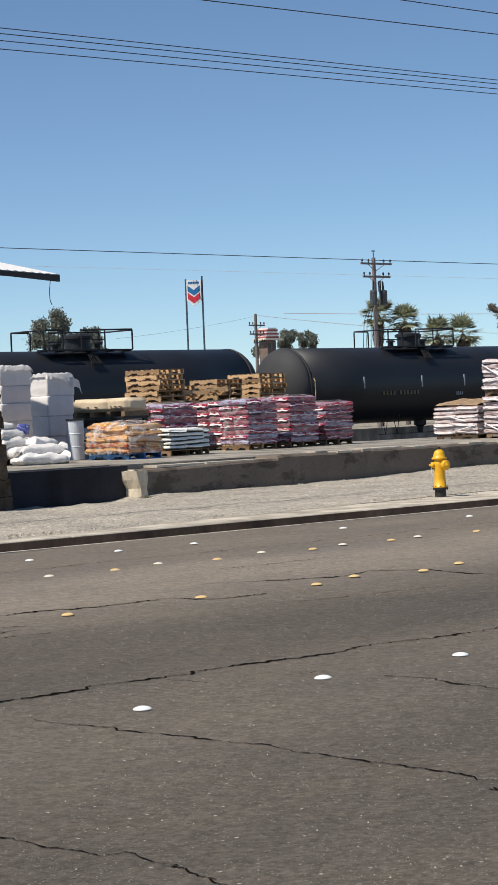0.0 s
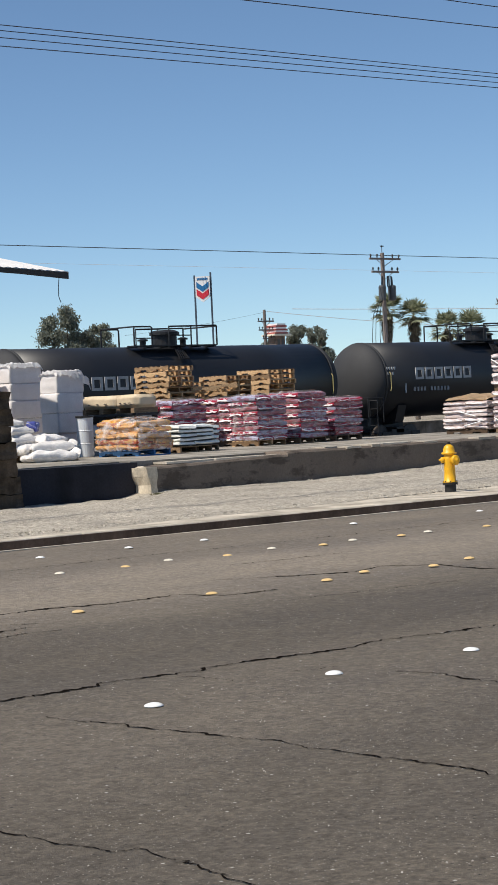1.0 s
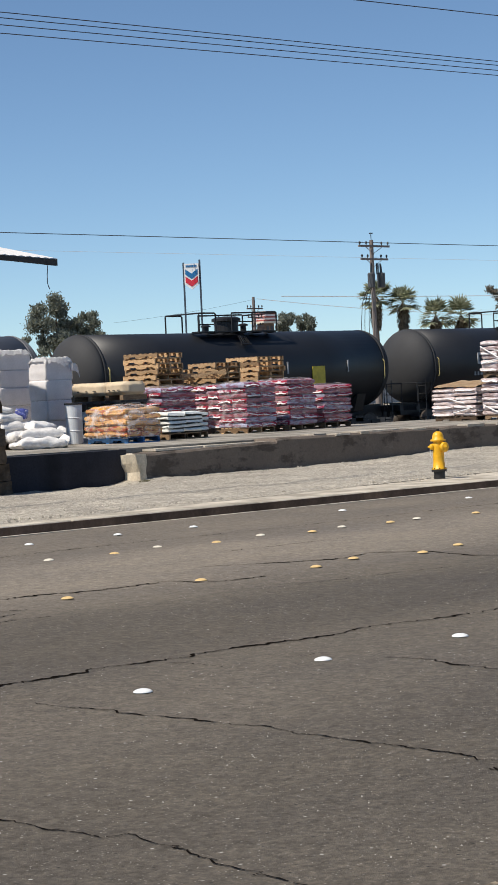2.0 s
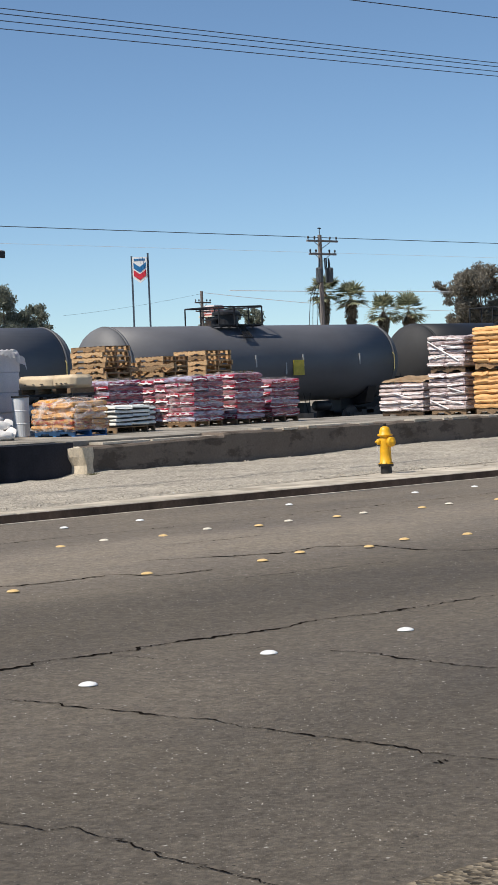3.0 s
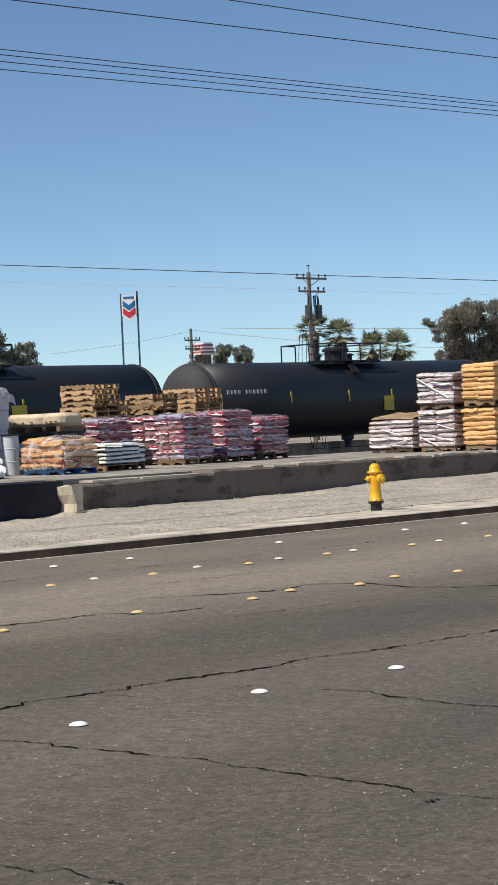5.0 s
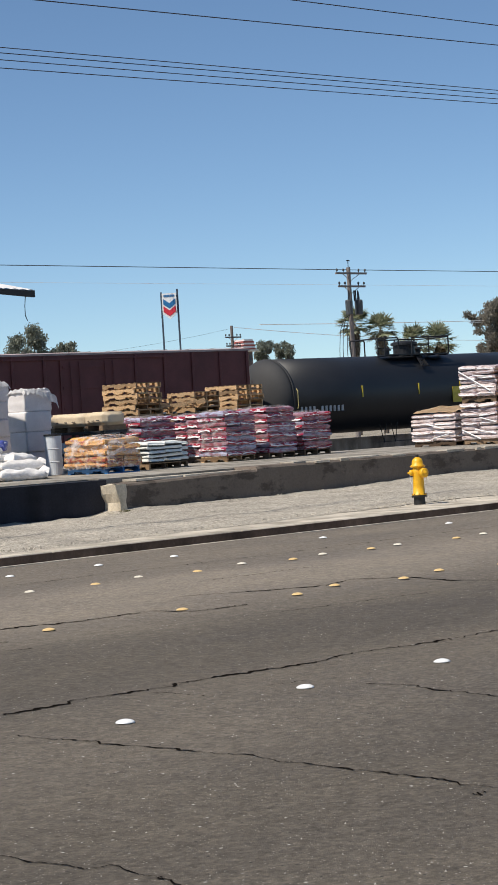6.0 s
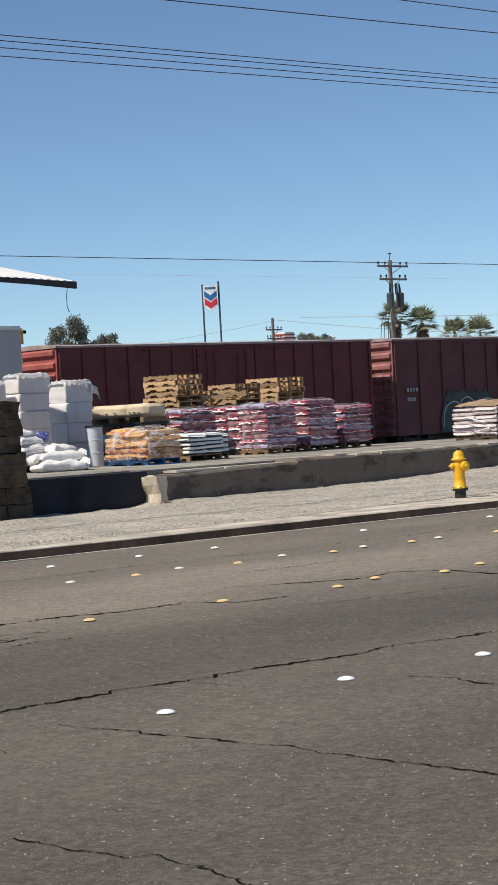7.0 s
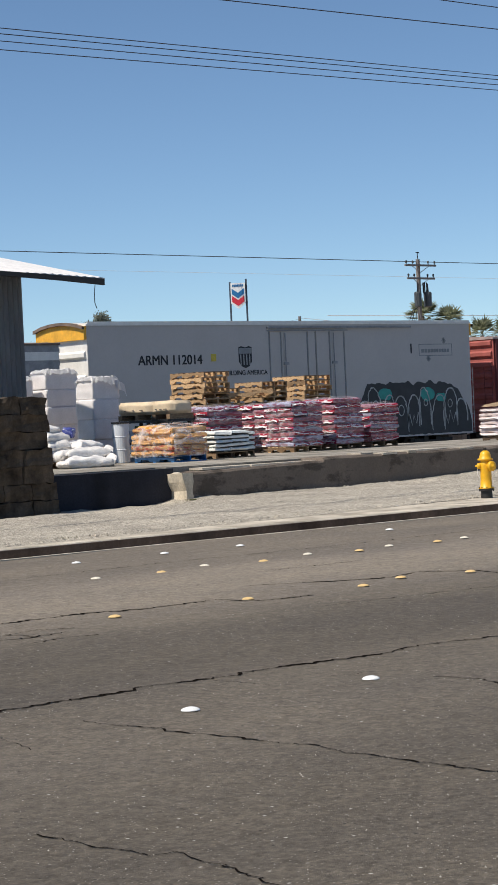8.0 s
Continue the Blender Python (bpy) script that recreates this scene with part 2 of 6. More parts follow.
MARK_Y = plain("yellow_marker", (0.72, 0.50, 0.22), 0.55, vary=0.2, scale=20)
CRACK = plain("crack_shade", (0.012, 0.010, 0.009), 1.0)
CRACK.node_tree.nodes["Principled BSDF"].inputs["Specular IOR Level"].default_value = 0.0
PINE = wood("pallet_pine", (0.28, 0.17, 0.09), (0.74, 0.52, 0.30))
OLDWOOD = wood("old_pallet_wood", (0.12, 0.08, 0.05), (0.30, 0.21, 0.13))
BLUEWOOD = wood("blue_painted_wood", (0.03, 0.14, 0.42), (0.05, 0.24, 0.62))
POLEWOOD = wood("pole_wood", (0.13, 0.115, 0.112), (0.24, 0.215, 0.21))
BAG_RED = printed_mat("red_white_sack", (0.25, 0.15, 0.18), (0.38, 0.012, 0.036), 0.50)
BAG_MIX = printed_mat("blue_red_white_sack", (0.30, 0.30, 0.39), (0.32, 0.022, 0.07), 0.47)
BAG_PINK = bag_mat("pale_printed_sack", (0.64, 0.52, 0.48), (0.30, 0.20, 0.19), 0.55, 0.45, 0.1, film=0.75)
BAG_YEL = bag_mat("tan_paper_sack", (0.82, 0.48, 0.20), (0.58, 0.30, 0.12), 0.44, 0.75, 0.0)
BAG_ORG = bag_mat("orange_brown_sack", (0.64, 0.36, 0.14), (0.40, 0.09, 0.05), 0.54, 0.5, 0.1)
BAG_WHT = bag_mat("woven_white_sack", (0.80, 0.77, 0.74), (0.66, 0.62, 0.60), 0.36, 0.6, 0.05)
BAG_BLK = banded_mat("black_white_sack", (0.86, 0.87, 0.82), (0.010, 0.012, 0.014))
BAG_TEAL = bag_mat("green_white_sack", (0.62, 0.70, 0.66), (0.02, 0.035, 0.03), 0.58, 0.4, 0.2)
BLUE_SACK = bag_mat("blue_sack", (0.10, 0.12, 0.42), (0.7, 0.7, 0.75), 0.40)
FIBC = plain("woven_bulk_bag", (0.80, 0.76, 0.75), 0.7, vary=0.08, scale=2.5, bump=0.12)
FILMW = plain("white_plastic_sheet", (0.84, 0.83, 0.83), 0.35, vary=0.05, scale=2, bump=0.5)
FILM = film_mat("loose_stretch_film", 0.62, 0.44)
WRAP = film_mat("tight_stretch_film", 0.36, 0.46)
STRAP = plain("white_strap", (0.86, 0.84, 0.84), 0.3)
CARD = plain("brown_cardboard", (0.56, 0.41, 0.26), 0.85, vary=0.15)
CREAM = plain("cream_wrap", (0.66, 0.53, 0.37), 0.55, vary=0.1, scale=4, bump=0.3)
DRUM = plain("pale_grey_plastic", (0.66, 0.69, 0.72), 0.45, vary=0.06)
DARK = plain("dark_steel", (0.02, 0.02, 0.022), 0.6)
GREEN = plain("green_paint", (0.05, 0.10, 0.04), 0.6)
HYD = plain("hydrant_yellow", (0.80, 0.42, 0.012), 0.45, vary=0.12, scale=9, bump=0.1)
HYDB = plain("black_paint", (0.02, 0.018, 0.016), 0.6)
TANK_A = tank_paint("black_tank_paint", (0.014, 0.015, 0.018), 0.45)
TANK_B = tank_paint("grey_black_tank_paint", (0.118, 0.119, 0.130), 0.5)
TANK_H = tank_paint("dusty_grey_tank_paint", (0.15, 0.15, 0.155), 0.6)
TANK_D = tank_paint("dusty_black_tank_head", (0.034, 0.034, 0.036), 0.75)
BLACKMET = plain("black_metal", (0.012, 0.012, 0.014), 0.55)
WHEEL = plain("wheel_steel", (0.06, 0.045, 0.035), 0.6)
OXIDE = plain("oxide_red_paint", (0.135, 0.038, 0.036), 0.65, vary=0.22, scale=1.2, bump=0.1)
ROOF_G = plain("weathered_galvanised_roof", (0.40, 0.31, 0.29), 0.6, vary=0.35, scale=1.3)
ROOF_B = plain("brown_weathered_roof", (0.17, 0.125, 0.10), 0.8, vary=0.4, scale=2.5)
# end paint lighter than the sides: sun on the ends is in the colour
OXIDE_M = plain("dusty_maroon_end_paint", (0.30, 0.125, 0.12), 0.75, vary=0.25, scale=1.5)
OXIDE_R = plain("dark_red_paint", (0.15, 0.028, 0.027), 0.65, vary=0.25, scale=1.2, bump=0.1)
# the second car's end red, likewise raised for the sunlight on it
OXIDE_L = plain("pale_oxide_paint", (0.36, 0.095, 0.08), 0.7, vary=0.2, scale=1.5)
REEF = plain("grey_white_paint", (0.54, 0.50, 0.475), 0.55, vary=0.04, scale=0.8, grain=0.02)
REEF_E = plain("white_end_paint", (0.80, 0.78, 0.74), 0.6, vary=0.08)
REEF_Y = plain("yellow_end_paint", (0.85, 0.42, 0.04), 0.55)
GREYCAR = plain("dull_grey_paint", (0.30, 0.30, 0.31), 0.6)
INK = plain("black_lettering", (0.02, 0.02, 0.025), 0.6)
DULLINK = plain("grey_lettering", (0.26, 0.27, 0.28), 0.6)
PALEINK = plain("pale_lettering", (0.42, 0.42, 0.42), 0.6)
GRAB = plain("dull_yellow_paint", (0.42, 0.35, 0.14), 0.6)
AMBER = plain("yellow_placard", (0.62, 0.47, 0.05), 0.5)
OCHREINK = plain("ochre_lettering", (0.16, 0.12, 0.06), 0.6)
TEAL = plain("teal_spray", (0.03, 0.33, 0.28), 0.5)
SPRAY_W = plain("white_spray", (0.42, 0.42, 0.41), 0.5, vary=0.5, scale=2)
SPRAY_K = plain("black_spray", (0.025, 0.025, 0.03), 0.5, vary=0.4, scale=2)
SPRAY_G = plain("dark_green_spray", (0.04, 0.05, 0.05), 0.5, vary=0.6, scale=2)
SIGN_W = plain("sign_white", (0.82, 0.82, 0.82), 0.4, vary=0.03)
SIGN_B = plain("sign_blue", (0.02, 0.16, 0.38), 0.4, vary=0.05)
SIGN_R = plain("sign_red", (0.62, 0.03, 0.05), 0.4, vary=0.05)
SIGN_P = plain("sign_post_blue_grey", (0.05, 0.07, 0.10), 0.5)
ROOFM = plain("white_sheet_roof", (0.78, 0.76, 0.74), 0.5, vary=0.1)
SHEDM = plain("blue_grey_sheet_metal", (0.24, 0.26, 0.29), 0.5, 0.0, vary=0.2, vec=(1, 1, 0.2))
GREYM = plain("transformer_grey", (0.07, 0.075, 0.08), 0.5)
WIRE = plain("cable_black", (0.03, 0.03, 0.04), 0.7)
WIRE_L = plain("cable_aluminium", (0.80, 0.80, 0.80), 0.5)
LEAF_D = leaf_mat("eucalyptus_leaf", (0.13, 0.15, 0.12), (0.28, 0.295, 0.235))
LEAF_B = leaf_mat("brown_green_leaf", (0.15, 0.14, 0.115), (0.32, 0.285, 0.225))
LEAF_P = leaf_mat("palm_leaf", (0.14, 0.165, 0.09), (0.42, 0.43, 0.29))
THATCH = leaf_mat("dead_palm_skirt", (0.10, 0.08, 0.055), (0.36, 0.30, 0.22))
BARK = plain("bark", (0.14, 0.11, 0.085), 0.9, vary=0.4, scale=6, bump=0.8)
GRIT = island_mat("stone_grit", (0.10, 0.09, 0.08), (0.44, 0.41, 0.36))
WEED = leaf_mat("roadside_weed", (0.06, 0.075, 0.03), (0.18, 0.16, 0.07))


# ---- mesh helpers ----
def box(bm, x0, x1, y0, y1, z0, z1, m=None):
    vs = [bm.verts.new(p) for p in ((x0, y0, z0), (x1, y0, z0), (x1, y1, z0), (x0, y1, z0), (x0, y0, z1), (x1, y0, z1), (x1, y1, z1), (x0, y1, z1))]
    for f in ((3, 2, 1, 0), (4, 5, 6, 7), (0, 1, 5, 4), (1, 2, 6, 5), (2, 3, 7, 6), (3, 0, 4, 7)):
        bm.faces.new([vs[i] for i in f])
    if m is not None:
        bmesh.ops.transform(bm, matrix=m, verts=vs)
    return vs


def rod(bm, a, b, r, seg=8, r2=None):
    """A cylinder or cone from a to b."""
    a, b = Vector(a), Vector(b)
    d = b - a
    q = d.to_track_quat("Z", "Y").to_matrix()
    rings = []
    for p, rr in ((a, r), (b, r if r2 is None else r2)):
        rings.append([bm.verts.new(p + q @ Vector((rr * math.cos(2 * math.pi * i / seg), rr * math.sin(2 * math.pi * i / seg), 0))) for i in range(seg)])
    for i in range(seg):
        j = (i + 1) % seg
        bm.faces.new((rings[0][i], rings[0][j], rings[1][j], rings[1][i]))
    bm.faces.new(rings[0][::-1])
    bm.faces.new(rings[1])


def tube(bm, pts, r, seg=6):
    """One bent round bar through the points."""
    pts = [Vector(p) for p in pts]
    rings, up = [], Vector((0.31, 0.87, 0.38))
    for i, p in enumerate(pts):
        d = (pts[min(i + 1, len(pts) - 1)] - pts[max(i - 1, 0)]).normalized()
        u = d.cross(up).normalized()
        v = d.cross(u)
        rings.append([bm.verts.new(p + (u * math.cos(2 * math.pi * k / seg) + v * math.sin(2 * math.pi * k / seg)) * r) for k in range(seg)])
    for a, b in zip(rings, rings[1:]):
        for k in range(seg):
            j = (k + 1) % seg
            bm.faces.new((a[k], a[j], b[j], b[k]))
    bm.faces.new(rings[0][::-1])
    bm.faces.new(rings[-1])


def lathe(bm, rows, seg=20, axis="z", at=(0, 0, 0)):
    """Turns (radius, height) rows about an axis."""
    rings = []
    for r, h in rows:
        ring = []
        for i in range(seg):
            a = 2 * math.pi * i / seg
            p = (r * math.cos(a), r * math.sin(a), h)
            if axis == "x":
                p = (h, r * math.cos(a), r * math.sin(a))
            elif axis == "y":
                p = (r * math.cos(a), h, r * math.sin(a))
            ring.append(bm.verts.new(Vector(p) + Vector(at)))
        rings.append(ring)
    for u, v in zip(rings, rings[1:]):
        for i in range(seg):
            j = (i + 1) % seg
            bm.faces.new((u[i], u[j], v[j], v[i]))
    for ring in (rings[0], rings[-1]):
        bm.faces.new(ring)
    bmesh.ops.recalc_face_normals(bm, faces=bm.faces)


def pillow(bm, lx, ly, lz, seed=0, nu=14, nv=8, sag=0.16):
    """A filled sack: a flattened rounded block with creases."""
    rows = []
    rnd = random.Random(seed)
    off = Vector((rnd.random() * 50, rnd.random() * 50, 0))
    for j in range(nv + 1):
        ph = -math.pi / 2 + math.pi * j / nv
        ring = []
        for i in range(nu):
            a = 2 * math.pi * i / nu
            p = lambda t, e: math.copysign(abs(t) ** e, t)
            c = p(math.cos(ph), 0.27)
            x, y, z = c * p(math.cos(a), 0.42), c * p(math.sin(a), 0.42), p(math.sin(ph), 0.5)
            edge = max(abs(x), abs(y))
            z *= 1 - 0.22 * edge ** 4
            d = noise.noise(Vector((x * 2.2, y * 2.2, z)) + off) * sag
            ring.append(bm.verts.new((x * lx / 2 * (1 + d * 0.25), y * ly / 2 * (1 + d * 0.25), z * lz / 2 * (1 + d))))
        rows.append(ring)
    for u, v in zip(rows, rows[1:]):
        for i in range(nu):
            j = (i + 1) % nu
            bm.faces.new((u[i], u[j], v[j], v[i]))
    bmesh.ops.remove_doubles(bm, verts=bm.verts, dist=0.0005)
    for f in bm.faces:
        f.smooth = True


def sack(bm, lx, ly, lz, seed=0, nu=12, nv=9, sag=0.3):
    """A filled plastic sack: broad flat faces, blunt sides, puckered corners and a flat welded flap at each end."""
    rnd = random.Random(seed)
    off = Vector((rnd.random() * 50, rnd.random() * 50, rnd.random() * 9))
    faces, mid = {}, {}
    for i in range(nu + 1):
        for j in range(nv + 1):
            u, v = -1 + 2 * i / nu, -1 + 2 * j / nv
            u, v = math.copysign(abs(u) ** 0.7, u), math.copysign(abs(v) ** 0.7, v)
            rim = i in (0, nu) or j in (0, nv)
            n = noise.noise(Vector((u * 1.6, v * 1.6, 0)) + off)
            x = lx / 2 * u * (1 - 0.03 * (1 - v * v) + 0.03 * n)
            y = ly / 2 * v * (1 - 0.04 * (1 - u * u) + 0.03 * n)
            lift = lz * 0.2 * noise.noise(Vector((u * 1.7, v * 1.7, 3)) + off)
            for side in (1, -1):
                fold = noise.noise(Vector((u * 6, v * 5, side)) + off) * (abs(u * v) ** 1.5 + 0.3)
                thick = 0.62 if rim else (1 - 0.14 * abs(u) ** 6) * (1 - 0.14 * abs(v) ** 6)
                k = 0.985 if rim else 1.0
                faces[side, i, j] = bm.verts.new((x * k, y * k, side * lz / 2 * thick * (1 + sag * 0.4 * n + 0.2 * fold) + lift))
            if rim:
                mid[i, j] = bm.verts.new((x * 1.012, y * 1.012, lift + lz * 0.06 * n))
    for side in (1, -1):
        for i in range(nu):
            for j in range(nv):
                q = [faces[side, i, j], faces[side, i + 1, j], faces[side, i + 1, j + 1], faces[side, i, j + 1]]
                bm.faces.new(q if side > 0 else q[::-1]).smooth = True
    loop = [(i, 0) for i in range(nu)] + [(nu, j) for j in range(nv)] + [(i, nv) for i in range(nu, 0, -1)] + [(0, j) for j in range(nv, 0, -1)]
    for a, b in zip(loop, loop[1:] + loop[:1]):
        bm.faces.new((faces[1, a[0], a[1]], mid[a], mid[b], faces[1, b[0], b[1]]))
        bm.faces.new((mid[a], faces[-1, a[0], a[1]], faces[-1, b[0], b[1]], mid[b]))
    # flat welded flaps, standing off or folded down
    for i, s in ((0, -1), (nu, 1)):
        edge = [mid[i, j] for j in range(1, nv)]
        tilt = rnd.uniform(-0.9, 0.5)
        out = [bm.verts.new(v.co + Vector((s * 0.02, 0, 0.026 * tilt + 0.004 * rnd.uniform(-1, 1)))) for v in edge]
        low = [bm.verts.new(v.co - Vector((0, 0, 0.012))) for v in out]
        for a in range(len(edge) - 1):
            for q in ((edge[a], edge[a + 1], out[a + 1], out[a]), (out[a], out[a + 1], low[a + 1], low[a]), (low[a], low[a + 1], edge[a + 1], edge[a])):
                bm.faces.new(q).material_index = 1
    bmesh.ops.recalc_face_normals(bm, faces=bm.faces[:])


def mesh_of(name, bm, mat, smooth=False):
    me = bpy.data.meshes.new(name)
    if smooth:
        for f in bm.faces:
            f.smooth = True
    bm.to_mesh(me)
    bm.free()
    for m in mat if isinstance(mat, (list, tuple)) else [mat]:
        me.materials.append(m)
    return me


def part(name, bm, mat, parent=None, label="", m=None, smooth=False):
    me = bm if isinstance(bm, bpy.types.Mesh) else mesh_of(name, bm, mat, smooth)
    ob = new(name, me)
    if parent is not None:
        ob.parent = parent
    if m is not None:
        ob.matrix_basis = m
    if label:
        ob["label"] = label
    return ob


def thing(name, m, label, category, group="", kind=""):
    ob = new(name)
    ob.empty_display_size = 0.2
    ob.matrix_basis = m
    return tagged(ob, label, category, group, kind)


def solid(name, bm, mat, label, category, kind="", group="", m=None, smooth=False):
    return tagged(part(name, bm, mat, None, "", m, smooth), label, category, group, kind)


def bars(name, parent, mat, x, y, z, widths, h, gap, label="", face="y"):
    """A line of lettering that cannot be read, as plain bars on a side that faces -y."""
    for w in widths:
        bm = bmesh.new()
        box(bm, x, x + w, y - 0.006, y, z, z + h)
        part(name, bm, mat, parent, label)
        x += w + gap


B = bmesh.new


# ---- ground, road, verge, dock ----
def smooth01(t):
    t = max(0.0, min(1.0, t))
    return t * t * (3 - 2 * t)


def ground():
    bm = B()
    ys = [(-2500, -0.06), (18.6, -0.06), (18.8, 0.02), (32.8, 0.02), (33.4, -0.72), (39.7, -0.72), (40.2, -0.72), (2500, -0.72)]
    xs = [-2500, -200, 0, 34.3, 34.6, 60, 200, 2500]
    g = [[bm.verts.new((x, y, 0.02 if 33 < y < 40 and x < 34.5 else z)) for x in xs] for y, z in ys]
    for a, b in zip(g, g[1:]):
        for i in range(len(xs) - 1):
            bm.faces.new((a[i], a[i + 1], b[i + 1], b[i]))
    solid("ground", bm, EARTH, "pale dry earth spreading flat to the horizon", "ground", "structure")


def road():
    bm = B()
    xs = [-300, -20] + [x * 0.5 for x in range(0, 70)] + [60, 400]
    ys = [3.82 + 0.37 * i for i in range(40)] + [18.66]
    g = [[bm.verts.new((x, y, 0.012 * noise.noise(Vector((x * 0.35, y * 0.5, 0))) - 0.012)) for x in xs] for y in ys]
    for a, b in zip(g, g[1:]):
        for i in range(len(xs) - 1):
            bm.faces.new((a[i], a[i + 1], b[i + 1], b[i]))
    solid("road", bm, ASPHALT, "worn grey-brown asphalt road with long cracks", "road", "structure", smooth=True)
    bm = B()
    n = 80
    edge = [bm.verts.new((-60 + 2 * i, 3.84 + 0.12 * noise.noise(Vector((i * 1.7, 3, 0))), 0.006)) for i in range(n)]
    back = [bm.verts.new((-60 + 2 * i, -60, -0.02)) for i in range(n)]
    for i in range(n - 1):
        bm.faces.new((back[i], back[i + 1], edge[i + 1], edge[i]))
    solid("road_shoulder", bm, SHOULDER, "loose brown gravel shoulder beside the asphalt", "shoulder", "structure")


def road_grit():
    """Small proud stones and loose chips on the worn surface."""
    rnd = random.Random(61)
    vs, fs = [], []
    for _ in range(9000):
        x, y = rnd.uniform(2.5, 15.0), 4.3 + 9.0 * rnd.random() ** 1.3
        if noise.noise(Vector((x * 0.6, y * 0.9, 4))) + rnd.uniform(-0.6, 0.6) < -0.1:
            continue
        z = 0.012 * noise.noise(Vector((x * 0.35, y * 0.5, 0))) - 0.012
        r = rnd.choice((0.0025, 0.003, 0.0035, 0.005))
        k = len(vs)
        for dx, dy, dz in ((-1, 0, -0.2), (0, -1, -0.2), (1, 0, -0.2), (0, 1, -0.2), (0.2, 0.1, 1.0)):
            vs.append((x + dx * r * rnd.uniform(0.7, 1.4), y + dy * r * rnd.uniform(0.7, 1.4), z + dz * r))
        fs += [(k, k + 1, k + 4), (k + 1, k + 2, k + 4), (k + 2, k + 3, k + 4), (k + 3, k, k + 4)]
    me = bpy.data.meshes.new("road_grit")
    me.from_pydata(vs, [], fs)
    me.materials.append(GRIT)
    tagged(new("road_grit", me), "fine pale stone chips standing proud of the asphalt", "grit", kind="stuff")


def crack(points, w, seed):
    """A ragged open joint in the asphalt, wandering between a few places."""
    rnd = random.Random(seed)
    line = []
    for (ax, ay), (bx, by) in zip(points, points[1:]):
        n = max(2, int(math.hypot(bx - ax, by - ay) / 0.035))
        for i in range(n):
            t = i / n
            line.append(Vector((ax + (bx - ax) * t + rnd.gauss(0, 0.009), ay + (by - ay) * t + rnd.gauss(0, 0.017), 0.004)))
    line.append(Vector((*points[-1], 0.004)))
    bm = B()
    prev = None
    for i, p in enumerate(line):
        d = (line[min(i + 1, len(line) - 1)] - line[max(i - 1, 0)]).normalized()
        side = Vector((-d.y, d.x, 0)) * w * max(0.26, 0.42 + 1.15 * noise.noise(Vector((i * 0.17, seed * 7.3, 0))) + rnd.uniform(-0.3, 0.4))
        z = 0.012 * noise.noise(Vector((p.x * 0.35, p.y * 0.5, 0))) - 0.012 + 0.004
        p = Vector((p.x, p.y, z))
        cur = (bm.verts.new(p - side), bm.verts.new(p + side))
        if prev:
            bm.faces.new((prev[0], cur[0], cur[1], prev[1]))
        prev = cur
    solid("asphalt_crack", bm, CRACK, "dark open crack wandering across the asphalt", "crack", "structure")


def cracks():
    crack([(2, 8.8), (4.5, 8.7), (6.13, 8.77), (6.68, 8.75), (6.78, 8.83), (7.43, 8.73), (7.51, 8.79), (7.96, 8.78), (8.63, 8.69), (8.93, 8.79), (9.6, 8.63), (10.3, 8.6), (12.5, 8.5), (15, 8.55)], 0.017, 1)
    crack([(5.83, 8.1), (5.87, 7.83), (5.94, 7.57), (5.91, 7.4), (5.98, 7.1), (5.97, 6.78), (6.03, 6.61), (5.97, 6.32), (5.98, 5.88), (5.99, 5.41), (5.95, 5.2), (6.0, 4.9), (6.03, 4.3)], 0.0085, 2)
    crack([(5.80, 5.05), (5.85, 5.06), (5.88, 5.07)], 0.016, 14)
    crack([(4.12, 6.0), (4.13, 5.7), (4.17, 5.38), (4.24, 5.36), (4.21, 5.14), (4.13, 4.77), (4.1, 4.2)], 0.0075, 3)
    crack([(7.94, 7.65), (7.99, 7.35), (7.92, 7.13), (7.92, 6.93), (7.89, 6.7), (7.95, 6.2)], 0.0145, 4)
    crack([(7.5, 12.6), (8.87, 12.66), (9.22, 12.68), (9.66, 12.45), (10.43, 12.45), (10.43, 12.13), (10.6, 11.96), (11.02, 11.93)], 0.02, 5)
    crack([(11.4, 13.2), (11.93, 12.83), (12.46, 12.52), (13.06, 12.68), (13.35, 12.24), (13.17, 11.61), (13.25, 11.1), (13.9, 10.4)], 0.02, 6)
    crack([(7.2, 8.65), (7.23, 8.39), (7.21, 8.2)], 0.008, 7)
    crack([(7.66, 8.15), (7.9, 8.1)], 0.012, 8)
    crack([(5.2, 7.6), (6.1, 11.0), (6.3, 11.9), (6.25, 12.3)], 0.005, 9)
    crack([(12.4, 14.2), (13.2, 14.15), (14.2, 14.2)], 0.01, 10)
    crack([(9.0, 16.2), (11.8, 16.15), (15, 16.1), (21, 16.15)], 0.010, 11)
    crack([(10.5, 11.2), (11.5, 11.1), (12.3, 11.0)], 0.006, 12)
    crack([(6.35, 13.7), (6.8, 13.2), (7.3, 13.15), (7.5, 12.7)], 0.02, 13)
    # a crumbled patch of short crossing cracks
    crack([(7.6, 11.95), (7.95, 11.85), (8.2, 11.97), (8.5, 11.8)], 0.016, 15)
    crack([(7.6, 11.62), (7.95, 11.55), (8.3, 11.63)], 0.013, 16)
    crack([(7.75, 11.25), (8.05, 11.32), (8.3, 11.24)], 0.011, 17)
    crack([(7.95, 11.87), (8.0, 11.7), (7.97, 11.55)], 0.011, 18)


